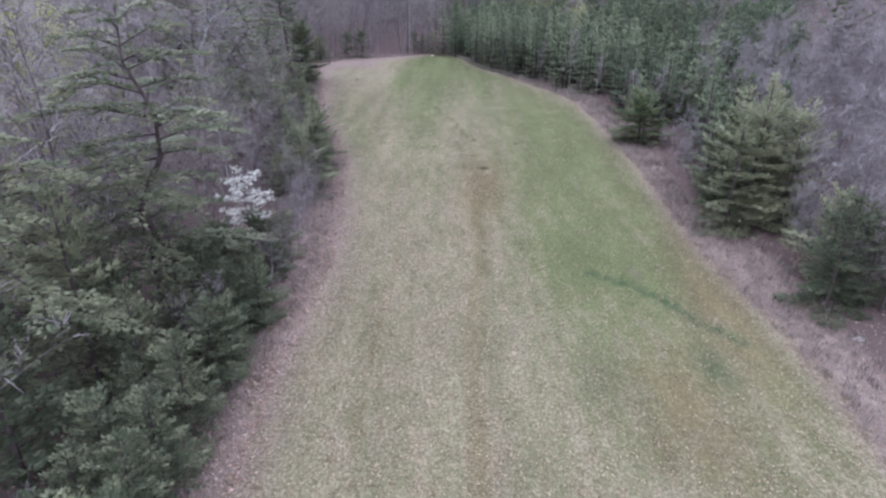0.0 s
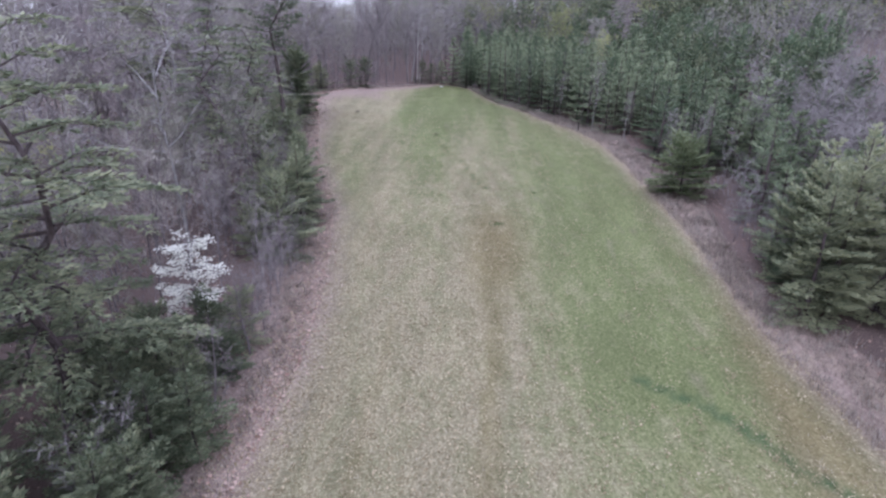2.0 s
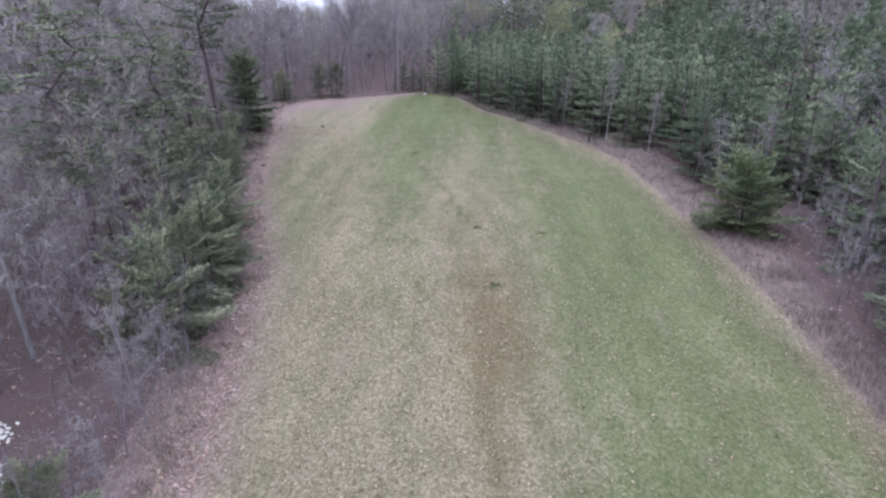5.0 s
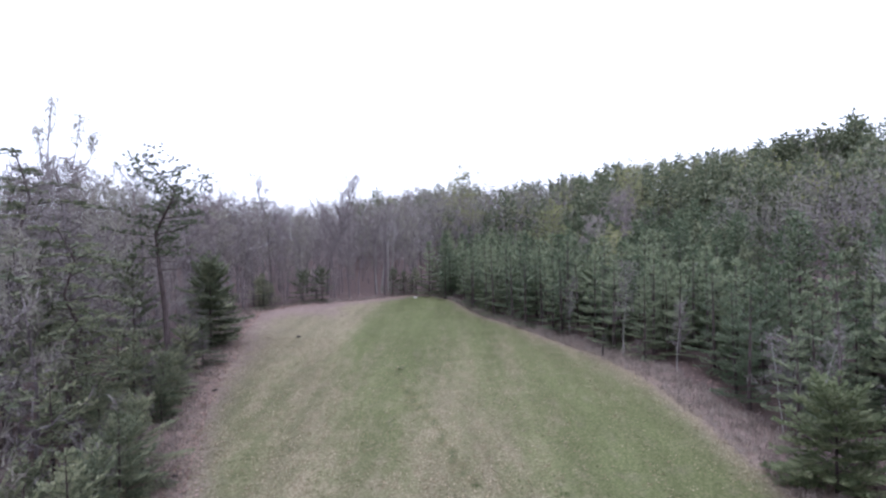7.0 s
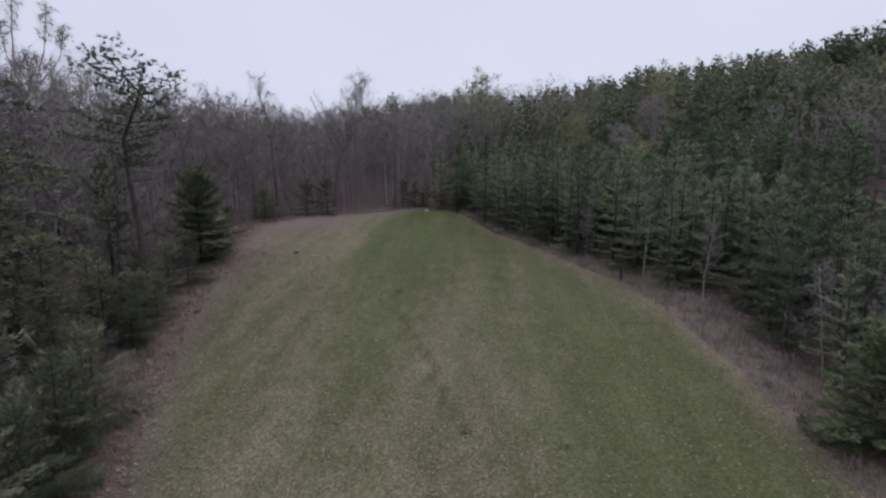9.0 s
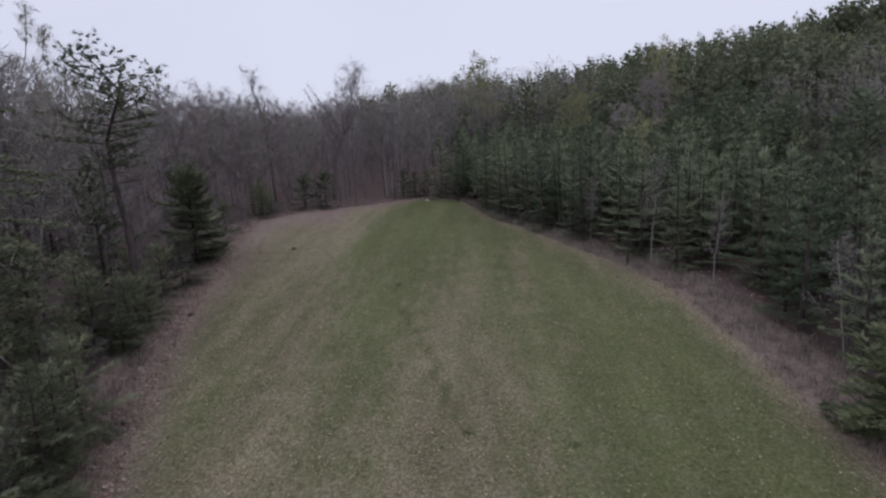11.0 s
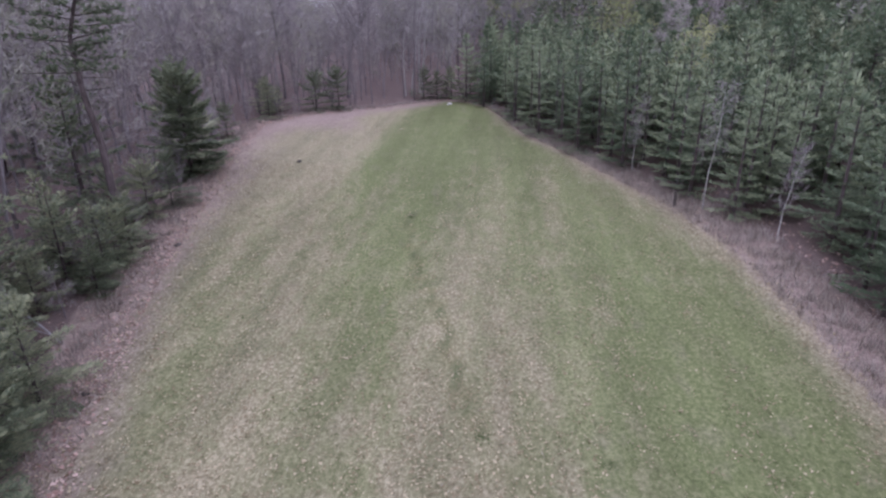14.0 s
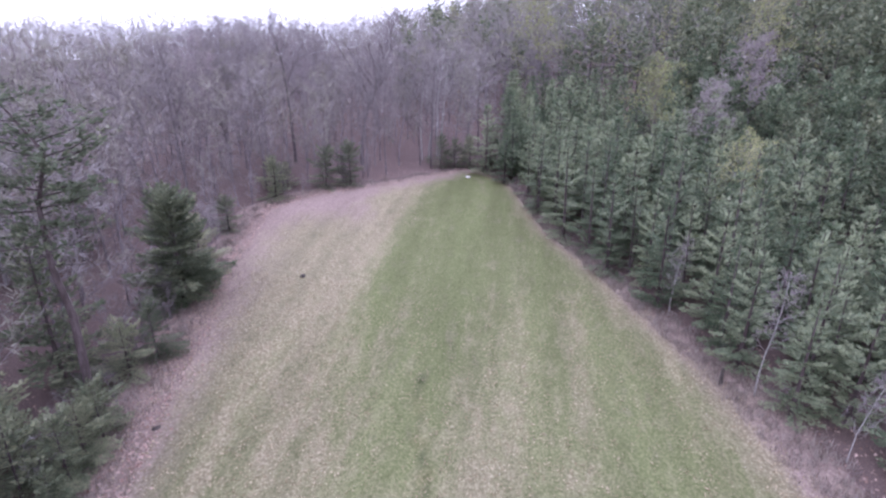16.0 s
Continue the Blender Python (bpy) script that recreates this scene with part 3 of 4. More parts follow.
R = random.Random(7)
for k in range(10):
    h = [8.2, 9.0, 7.4, 8.6, 9.6, 6.8, 8.4, 9.2, 7.8, 8.8][k]
    near = k < 5
    grown = whorl_pine(random.Random(20 + k), h, [2.15, 2.3, 2.0, 2.2, 2.3, 2.0, 2.2, 2.3, 2.1, 2.2][k], gap=1.02 if near else 0.92, flat=0.17 if near else 0.28, node=0.24 if near else 0.34, leaf=(0.34, 0.062) if near else (0.48, 0.11), fans=5 if near else 3, half=0.34, missing=0.06, ragged=0.36, power=0.72, low=0.05, wood=Geo(True), crown=Geo(True))
    stock(("young", k), set_down("young_pine", "dense green young pine with flat tiered branches in a plantation", "pine tree", "plantation pines", *grown, M_BARK_PINE, [M_NEEDLE]))
for k in range(4):
    h = [7.5, 9.5, 6.0, 10.5][k]
    stock(("edge", k), set_down("edge_pine", "bushy dark green pine branched to the ground at the field edge", "pine tree", "field edge pines", *whorl_pine(random.Random(40 + k), h, [2.8, 3.0, 2.6, 2.9][k], gap=0.78, ragged=0.5, low=0.02, power=0.62, node=0.27, leaf=(0.34, 0.065), fans=5, droop=0.16, flat=0.4, half=0.34, missing=0.1, wood=Geo(True), crown=Geo(True)), M_BARK_PINE, [M_NEEDLE_DARK]))
for k in range(2):
    stock(("edge", 4 + k), set_down("edge_pine", "rounded bushy green pine with feathery boughs at the field edge", "pine tree", "field edge pines", *whorl_pine(random.Random(46 + k), [6.2, 8.0][k], [2.7, 3.1][k], gap=0.75, ragged=0.6, low=0.02, power=0.4, node=0.27, leaf=(0.36, 0.06), fans=5, droop=0.2, flat=0.35, half=0.34, missing=0.1, wood=Geo(True), crown=Geo(True)), M_BARK_PINE, [M_NEEDLE_DARK]))
for k in range(2):
    h = [8.5, 10.5][k]
    stock(("inner", k), set_down("forest_pine", "dark green middle-aged pine standing inside the woods", "pine tree", "forest pines", *whorl_pine(random.Random(50 + k), h, [2.9, 3.1][k], gap=1.05, ragged=0.5, low=0.12, power=0.6, node=0.38, leaf=(0.46, 0.10), fans=4, droop=0.16, flat=0.4, half=0.34, missing=0.1, wood=Geo(True), crown=Geo(True)), M_BARK_PINE, [M_NEEDLE_DARK]))
for k in range(3):
    h = [16.8, 15.0, 18.0][k]
    stock(("tall", k), set_down("tall_pine", "tall old pine with bare lower trunk and open layered crown", "pine tree", "tall forest pines", *layered_pine(random.Random(60 + k), h, [3.8, 3.0, 3.4][k], bare=[0.3, 0.42, 0.45][k], limbs=30, node=0.46, leaf=(0.46, 0.09), fans=4, wood=Geo(True), crown=Geo(True)), M_BARK_PINE, [M_NEEDLE_DARK]))
for k in range(6):
    h = [16, 18, 14.5, 17, 12, 15][k]
    stock(("bare", k), set_down("bare_tree", "leafless mauve-grey hardwood with fine twigs in the woods", "hardwood tree", "leafless hardwoods", *bare_tree(random.Random(80 + k), h, spread=[0.27, 0.24, 0.3, 0.23, 0.3, 0.26][k], limbs=22, subs=5, twigs=8, thick=0.58, low=0.16, twig_width=0.028, mats=(0, 1 if k in (1, 4) else 0, 1), wood=Geo(True), crown=Geo(True)), M_BARK, [M_OLIVE if k in (1, 3, 5) else M_TWIG, M_BUD], crown_name="crown"))
for k in range(4):
    h = [17, 15, 18.5, 13.5][k]
    stock(("grove", k), set_down("bare_tree", "leafless grey hardwood with a clear dark trunk and high fine crown", "hardwood tree", "leafless hardwoods", *bare_tree(random.Random(90 + k), h, spread=[0.25, 0.22, 0.24, 0.27][k], limbs=24, subs=5, twigs=7, thick=0.66, low=0.26, twig_width=0.027, steep=(20, 64), mats=(0, 0, 1), wood=Geo(True), crown=Geo(True)), M_BARK_DARK, [M_OLIVE if k == 1 else M_TWIG, M_BUD]))
for k in range(2):
    stock(("bud", k), set_down("budding_tree", "hardwood hazed with pale yellow-green spring leaves", "hardwood tree", "budding hardwoods", *bare_tree(random.Random(100 + k), [14, 12][k], bud=5, leafsize=0.2, thick=0.7, low=0.2, wood=Geo(True), crown=Geo(True)), M_BARK, [M_TWIG, M_LEAFLET], crown_name="crown"))
for k in range(3):
    stock(("brush", k), set_down("bare_sapling", "thin leafless grey-pink sapling in brushy undergrowth", "sapling", "brushy saplings", *bare_tree(random.Random(110 + k), [5.0, 6.5, 4.0][k], limbs=14, subs=4, twigs=6, low=0.06, spread=0.34, thick=0.6, twig_width=0.012, wood=Geo(True), crown=Geo(True)), M_BARK, [M_TWIG, M_BUD], crown_name="crown"))

# ---- woods beside the meadow ----
TAKEN = []


def free(x, y, gap):
    if any((x - a) ** 2 + (y - b) ** 2 < gap * gap for a, b in TAKEN):
        return False
    TAKEN.append((x, y))
    return True


# single trees that stand out
stock("big", set_down("tall_pine", "large old pine with layered drooping feathery boughs at the woods' edge", "pine tree", "tall forest pines", *layered_pine(random.Random(5), 16.8, 4.9, bare=0.2, limbs=52, node=0.32, leaf=(0.36, 0.06), fans=6, wood=Geo(True), crown=Geo(True)), M_BARK_PINE, [M_NEEDLE_DARK]))
plant("big", -14.6, 25.0, 1.0, 30, R)
plant("big", -17.8, 17.5, 0.85, 140, R)
stock("crowned", set_down("tall_pine", "tall old pine with dark flat-topped crown above the woods", "pine tree", "tall forest pines", *old_pine(random.Random(62), 17.0, 2.5, bare=0.5, limbs=40, leaf=(0.38, 0.045), fans=9, clumps=8, wood=Geo(True), crown=Geo(True)), M_BARK_PINE, [M_NEEDLE_DARK]))
for x, y, k, sc in ((-23.0, 33.0, 0, 1.15), (-27.5, 36.5, 1, 1.2), (-31.0, 42.0, 0, 1.1), (-26.0, 41.0, 1, 1.0)):
    plant(("bud", k), x, y, sc, None, R)
plant("crowned", -18.6, 70.9, 1.0, 10, R)
stock("dense", set_down("tall_pine", "tall dense dark pine with boughs nearly to the ground", "pine tree", "tall forest pines", *layered_pine(random.Random(66), 17.5, 4.0, bare=0.14, limbs=44, node=0.42, leaf=(0.42, 0.08), fans=5, wood=Geo(True), crown=Geo(True)), M_BARK_PINE, [M_NEEDLE_DARK]))
plant("dense", -22.5, 60.5, 0.95, 100, R)
plant("dense", -24.5, 59.0, 0.95, 220, R)
plant("dense", -17.6, 58.4, 0.72, 20, R)
for x, y, k, sc in ((-19.4, 62.6, 1, 0.7), (-17.9, 65.2, 0, 0.62), (-20.2, 67.6, 0, 0.6), (-15.9, 54.4, 0, 0.75), (-18.4, 52.0, 1, 0.75)):
    plant(("inner", k), x, y, sc, None, R)
plant(("tall", 2), -16.5, 47.5, 0.9, 200, R)
stock("bush", set_down("edge_pine", "full rounded dark green pine branched to the ground", "pine tree", "field edge pines", *whorl_pine(random.Random(48), 8.0, 3.1, gap=0.7, count=9, ragged=0.4, low=0.02, power=0.3, node=0.25, leaf=(0.36, 0.065), fans=6, half=0.34, droop=0.2, flat=0.45, wood=Geo(True), crown=Geo(True)), M_BARK_PINE, [M_NEEDLE_DARK]))
plant("bush", -20.0, 82.8, 0.98, 40, R)
for x, y, k, s in ((22.3, 37.6, 3, 1.02), (24.8, 37.0, 5, 1.05), (20.9, 39.6, 4, 0.95), (24.9, 27.4, 4, 0.9), (20.6, 36.6, 1, 0.9), (24.4, 40.5, 1, 0.98), (22.0, 39.8, 3, 0.9), (22.5, 26.9, 0, 0.92), (23.8, 29.4, 2, 1.0)):
    plant(("edge", k), x, y, s, None, R)
stock("lone", set_down("small_pine", "small round yellow-green young pine standing alone before the plantation", "pine tree", "plantation pines", *whorl_pine(random.Random(9), 4.5, 2.9, gap=0.6, low=0.03, ragged=0.3, node=0.2, leaf=(0.32, 0.055), fans=5, flat=0.45, power=0.33, count=7), M_BARK_PINE, [M_NEEDLE_PALE]))
plant("lone", 19.4, 54.6, 1.0, 0, R)
for a in ((-14.6, 25.0), (-17.8, 17.5), (-15.4, 15.6), (-24.5, 59.0), (-17.6, 58.4), (-23.0, 66.0), (-19.4, 62.6), (-17.6, 64.2), (-20.2, 67.6), (-15.6, 54.4), (-18.4, 52.0), (-18.6, 70.9), (-22.5, 60.5), (-16.5, 47.5), (-20, 82.8), (-20.8, 84.4), (-19.4, 81.2), (22.6, 37), (20.9, 36.2), (24, 39.5), (22.5, 26.9), (23.8, 29.4), (19.4, 54.6), (-12.4, 32.2), (-17.2, 42.5), (-14.6, 60.2), (-15.4, 60.8), (-16.4, 61.3), (-15.2, 61.9), (-14.4, 59.0)):
    TAKEN.append(a)

for x, y, k, sc in ((-11.3, 24.6, 0, 0.6), (-12.9, 22.4, 0, 0.7), (-11.0, 20.6, 2, 0.75), (-13.8, 26.8, 0, 0.62), (-16.0, 28.6, 1, 0.6), (-10.9, 27.4, 2, 0.6), (-11.0, 17.4, 0, 0.7), (-13.2, 18.6, 1, 0.7), (-15.2, 20.8, 0, 0.9), (-10.9, 14.4, 0, 0.65), (-10.6, 30.4, 2, 0.5), (-14.6, 30.6, 2, 0.6), (-11.4, 31.3, 4, 0.6), (-10.5, 33.0, 4, 0.5), (-13.6, 30.0, 4, 0.6)):
    plant(("edge", k), x, y, sc, None, R)
    TAKEN.append((x, y))

# field edge on the left: pines branched to the ground, with brush between
y = 9.0
while y < 112:
    for row in (0, 1):
        share = 1.0 if y < 20 else 0.9 if y < 29 else 0.5 if y < 35.5 else 0.75 if y < 47 else 1.0 if y < 64 else 0.95 if y < 80 else 0.12 if y < 96 else 0.1
        if 29 < y < 35.5:
            kind, sc = R.choice((2, 4)), R.uniform(0.4, 0.6)
        elif 35.5 <= y < 47:
            kind, sc = R.choice((0, 2, 4, 4, 5, 5)), R.uniform(0.45, 0.75)
        elif y < 29 or y > 96:
            kind, sc = R.choice((0, 2, 4)), R.uniform(0.5, 0.75)
        else:
            kind, sc = (R.choice((0, 1, 2, 4, 4, 5, 5)), R.uniform(0.5, 0.8)) if y < 62 else (R.choice((0, 2, 4, 5)), R.uniform(0.45, 0.72))
        x = left_edge(y) - 1.35 * sc - R.uniform(-0.4, 0.5) - 2.0 * row
        if R.random() < share * (1 - 0.3 * row) and free(x, y, 1.3):
            plant(("edge", kind), x, y, sc, None, R)
        if y > 27 and free(left_edge(y) - R.uniform(0.6, 2.4), y + R.uniform(-0.7, 0.7), 0.8):
            plant(("brush", R.randrange(3)), *TAKEN[-1], R.uniform(0.4, 0.85), None, R)
        if 33 < y < 46 and free(left_edge(y) - R.uniform(0.2, 2.2), y + R.uniform(-0.9, 0.9), 0.6):
            plant(("brush", R.randrange(3)), *TAKEN[-1], R.uniform(0.5, 0.9), None, R)
    y += R.uniform(1.3, 2.0)

# slim hardwoods that fill the wood behind the dogwood
for _ in range(26):
    y = R.uniform(33, 50)
    x = left_edge(y) - R.uniform(3.0, 11.0)
    if (y > 36 or x < -15.5) and free(x, y, 1.0):
        plant(("bare", R.choice((2, 4, 5))), x, y, R.uniform(0.5, 0.8), None, R)

# mixed wood on the left
for gy in np.arange(8, 124, 3.4):
    for gx in np.arange(-60, 0, 3.4):
        x, y = gx + R.uniform(-1.4, 1.4), gy + R.uniform(-1.4, 1.4)
        depth = left_edge(y) - x
        if depth < 2.4 or depth > 29 or y > 118 or x < -0.85 * (y + 14) or not free(x, y, 1.6):
            continue
        pines = 0.32 if y < 27 else 0.1 if y < 46 else 0.2 if y < 90 else 0.0
        if 27 < y < 37 and depth < 5.5:
            continue
        q = R.random()
        if q < pines:
            plant(("tall", R.randrange(3)) if R.random() < (0.45 if y > 30 else 0.2) else ("edge", R.randrange(4)) if depth < 4.5 else ("inner", R.randrange(2)), x, y, R.uniform(0.8, 1.1), None, R)
        elif q < pines + 0.04 and y < 30:
            plant(("bud", R.randrange(2)), x, y, R.uniform(0.8, 1.1), None, R)
        elif q < 0.74:
            plant(("grove", R.randrange(4)) if y < 30 or R.random() < 0.15 else ("bare", R.randrange(6)), x, y, R.uniform(0.85, 1.1) + 0.2 * smooth(3, 9, depth) * smooth(42, 52, y), None, R)
        else:
            plant(("brush", R.randrange(3)), x, y, R.uniform(0.8, 1.2), None, R)

# leafless hardwoods beyond the far end
for gy in np.arange(110, 150, 3.6):
    for gx in np.arange(-48, 12, 3.6):
        x, y = gx + R.uniform(-1.5, 1.5), gy + R.uniform(-1.5, 1.5)
        if y < 123 and left_edge(y) - 1.5 < x or x > 1 or not free(x, y, 1.8):
            continue
        q = R.random()
        if q < 0.3:
            plant(("brush", R.randrange(3)), x, y, R.uniform(0.7, 1.1), None, R)
        else:
            plant(("grove", R.randrange(4)) if R.random() < 0.5 else ("bare", R.randrange(6)), x, y, R.uniform(0.85, 1.12), None, R)

# budding hardwoods that stand among the plantation pines
for k in range(2):
    stock(("puff", k), set_down("budding_tree", ("broad hardwood hazed with yellow-green spring leaves above the pines", "broad hardwood with tan swelling buds above the pines")[k], "hardwood tree", "budding hardwoods", *bare_tree(random.Random(104 + k), 16, limbs=24, subs=5, twigs=8, bud=3, leafsize=0.25, spread=0.3, low=0.3, thick=0.7, wood=Geo(True), crown=Geo(True)), M_BARK, [M_TWIG, (M_LEAFLET, M_BUD)[k]]))
for x, y, k, sc in ((6.5, 154.0, 0, 1.22), (19.2, 120.5, 0, 0.82), (24.6, 117.5, 1, 0.72), (21.6, 97.0, 0, 0.6), (40.0, 145.0, 0, 1.1), (33.0, 128.0, 1, 0.9)):
    plant(("puff", k), x, y, sc, None, R)
    TAKEN += [(x, y), (x + 1.4, y - 1.6), (x - 1.2, y - 1.6), (x, y - 3.2), (x + 0.4, y + 1.8)]

# the pine plantation on the right
for gy in np.arange(40, 150, 2.6):
    for gx in np.arange(0, 40, 2.6):
        x, y = gx + R.uniform(-0.8, 0.8), gy + R.uniform(-0.8, 0.8)
        inner = right_edge(y) + 1.0 if y < 120 else 2.0
        outer = float(np.interp(y, [40, 60, 95, 120, 150], [27, 30, 30, 30, 16]))
        if x < inner - 0.6 - 1.1 * smooth(58, 66, y) + (2.6 if 44 < y < 60 else 0) or x > outer or not free(x, y, 1.5):
            continue
        plant(("young", R.randrange(5) + (0 if x < inner + 3.6 and y < 112 else 5)), x, y, R.uniform(0.76, 1.04), None, R)

# kinds that chance left out still stand once, deep in the left wood
for k, key in enumerate([key for key, (ob, used) in STOCK.items() if not used]):
    plant(key, -37.0 - 3.5 * k, 64.0 + 2.0 * k, 0.9, None, R)

# ---- far woods, one sheet for each sort ----


def joined(name, label, protos, places, materials):
    """Many plants too far off to tell apart, in one mesh."""
    vs, loops, totals, mats, base = [], [], [], [], 0
    cache = []
    for g in protos:
        cache.append((np.array([tuple(p) for p in g.v], dtype=np.float32), np.array([i for f in g.f for i in f]), np.array([len(f) for f in g.f]), np.array(g.m)))
    for k, x, y, z, s, turn in places:
        v, lo, tot, ma = cache[k]
        c, n = math.cos(turn) * s, math.sin(turn) * s
        vs.append(np.stack([v[:, 0] * c - v[:, 1] * n + x, v[:, 0] * n + v[:, 1] * c + y, v[:, 2] * s + z], 1))
        loops.append(lo + base)
        totals.append(tot)
        mats.append(ma)
        base += len(v)
    v, lo, tot, ma = np.concatenate(vs), np.concatenate(loops), np.concatenate(totals), np.concatenate(mats)
    me = bpy.data.meshes.new(name)
    me.vertices.add(len(v))
    me.vertices.foreach_set("co", v.ravel())
    me.loops.add(len(lo))
    me.loops.foreach_set("vertex_index", lo.astype(np.int32))
    me.polygons.add(len(tot))
    me.polygons.foreach_set("loop_start", (np.cumsum(tot) - tot).astype(np.int32))
    for m in materials:
        me.materials.append(m)
    me.polygons.foreach_set("material_index", ma.astype(np.int32))
    me.update(calc_edges=True)
    return tagged(new(name, me), label, name.replace("_", " "), kind="stuff")


def merged(pair):
    g = Geo()
    for h in pair:
        b = len(g.v)
        g.v += h.v
        g.f += [tuple(i + b for i in f) for f in h.f]
        g.m += h.m
    return g


far_pines = [merged(whorl_pine(random.Random(200 + k), [13, 15, 11][k], [3.7, 3.9, 3.6][k], gap=1.35, count=6, node=0.7, leaf=(0.72, 0.19), fans=3, low=0.08, flat=0.4, mats=(0, 1 if k < 2 else 2), sides=3, wood=Geo(True), crown=Geo(True), ragged=0.3, power=0.5, half=0.28)) for k in range(3)]
far_pines += [merged(whorl_pine(random.Random(203 + k), [13, 15, 11][k], [4.1, 4.3, 4.0][k], gap=1.7, count=6, node=1.05, leaf=(1.0, 0.33), fans=2, low=0.1, flat=0.5, mats=(0, 2), sides=3, wood=Geo(True), crown=Geo(True), ragged=0.35, power=0.36, half=0.28)) for k in range(3)]
far_bare = [merged(bare_tree(random.Random(210 + k), [15, 17, 13][k], limbs=12, subs=3, twigs=4, mats=(0, (1, 3, 3)[k], 2), sides=3, wood=Geo(True), crown=Geo(True), twig_width=0.045, bud=0, low=0.16, thick=0.6, spread=0.38, steep=(4, 52))) for k in range(3)]
far_buds = [merged(bare_tree(random.Random(220 + k), [12, 14][k], limbs=10, subs=3, twigs=3, bud=4, mats=(0, 1, 2), sides=3, wood=Geo(True), crown=Geo(True), twig_width=0.05, leafsize=0.34, low=0.2)) for k in range(2)]
places = {"pine": [], "bare": [], "bud": []}
F = random.Random(31)
for gy in np.arange(-40, 290, 5.0):
    for gx in np.arange(-170, 230, 5.0):
        x, y = gx + F.uniform(-2.3, 2.3), gy + F.uniform(-2.3, 2.3)
        wide = abs(x - 1) > 0.8 * (y - 4) + 16
        if wide and not (y < 30 and left_edge(y) - 45 < x < right_edge(y) + 45 and not left_edge(y) - 3 < x < right_edge(y) + 6):
            continue
        if y < 124 and left_edge(y) - 34 < x < right_edge(y) + 2 and y > 8:
            continue
        if 124 <= y < 150 and -48 < x < 12:
            continue
        if 38 < y < 150 and 0 < x < float(np.interp(y, [40, 60, 95, 120, 150], [28, 31, 31, 31, 17])):
            continue
        if left_edge(y) - 3 < x < right_edge(y) + 6 and y < 60:
            continue
        if 58 < y < 150 and 17 < x < min(0.42 * y + 12, float(np.interp(y, [58, 120, 150], [48, 48, 34]))):
            continue
        reach = math.hypot(x, y - 20)
        thin = 0.0 if y > 105 and x < 12 else (0.1 if -20 < x < 70 else 0.66 if x < 0 else 0.5) if reach > 150 else 0.8 if x < -20 and y < 95 else 0.85 if y < 8 else 0.0
        if reach > 285 or F.random() < thin:
            continue
        thicket = 26 < x < 80 and 10 < y < 0.9 * x + 52
        if x < 48 and 14 < y < 62 and x > 20:
            continue
        hill = smooth(10, 60, x)
        patch = noise.noise(Vector((x * 0.02, y * 0.02, 7)))
        q = F.random()
        purple = blob(x, y, 48, 97, 9, 13)
        bare = 0.9 if thicket else 1.0 if x < -25 else (0.62 - 0.68 * hill) + 0.2 * patch if reach > 118 else 0.06 + 0.2 * patch + 0.9 * purple
        z = rise(x, y) - 0.1
        turn = F.uniform(0, 6.28)
        if q < bare:
            places["bare"].append((F.randrange(3), x, y, z, F.uniform(0.45, 0.65) if thicket else capped(x, y, 15, F.uniform(0.8, 1.15), F), turn))
        elif F.random() < (0.2 if y > 100 else 0.12):
            places["bud"].append((F.randrange(2), x, y, z, F.uniform(0.8, 1.15), turn))
        else:
            places["pine"].append((F.randrange(3) + 3 if reach > 88 else F.choice((1, 2, 2)), x, y, z, F.uniform(0.65, 1.0), turn))
# a stand of old pines that tops the ridge
for k in range(26):
    x, y = 92 + F.uniform(-9, 10), 167 + F.uniform(-9, 9)
    places["pine"].append((F.randrange(3) + 3, x, y, rise(x, y), F.uniform(1.0, 1.2), F.uniform(0, 6)))
for gy in np.arange(58, 152, 2.9):
    for gx in np.arange(26, 56, 2.9):
        x, y = gx + F.uniform(-1.0, 1.0), gy + F.uniform(-1.0, 1.0)
        inner = float(np.interp(y, [40, 60, 95, 120, 150], [28, 31, 31, 31, 17]))
        if inner < x < inner + 17 and x < 0.42 * y + 12 and F.random() < 0.93 - blob(x, y, 48, 97, 9, 13):
            sort = "pine" if F.random() < 0.9 else F.choice(("bud", "bare"))
            places[sort].append((F.choice((0, 1, 2)) if sort == "pine" else F.randrange(2), x, y, rise(x, y) - 0.1, F.uniform(0.52, 0.74), F.uniform(0, 6.28)))
for k in range(44):
    x, y = 47 + F.uniform(-10, 9), 97 + F.uniform(-12, 10)
    places["bare"].append((F.randrange(3), x, y, rise(x, y) - 0.1, F.uniform(0.65, 0.88), F.uniform(0, 6.28)))
for gy in np.arange(150, 222, 3.5):
    for gx in np.arange(-75, 12, 3.5):
        x, y = gx + F.uniform(-1.4, 1.4), gy + F.uniform(-1.4, 1.4)
        places["bare"].append((F.randrange(3), x, y, rise(x, y) - 0.1, capped(x, y, 15, F.uniform(0.7, 1.0), F), F.uniform(0, 6.28)))
joined("pine_woods", "dark green pine woods covering the hillside", far_pines, places["pine"], [M_BARK_PINE, M_NEEDLE, M_NEEDLE_DARK])
joined("hardwood_forest", "leafless mauve-grey hardwood forest on the slopes", far_bare, places["bare"], [M_BARK, M_TWIG, M_BUD, M_OLIVE])
joined("budding_woods", "hardwoods with pale yellow-green spring leaves on the slopes", far_buds, places["bud"], [M_BARK, M_TWIG, M_LEAFLET])

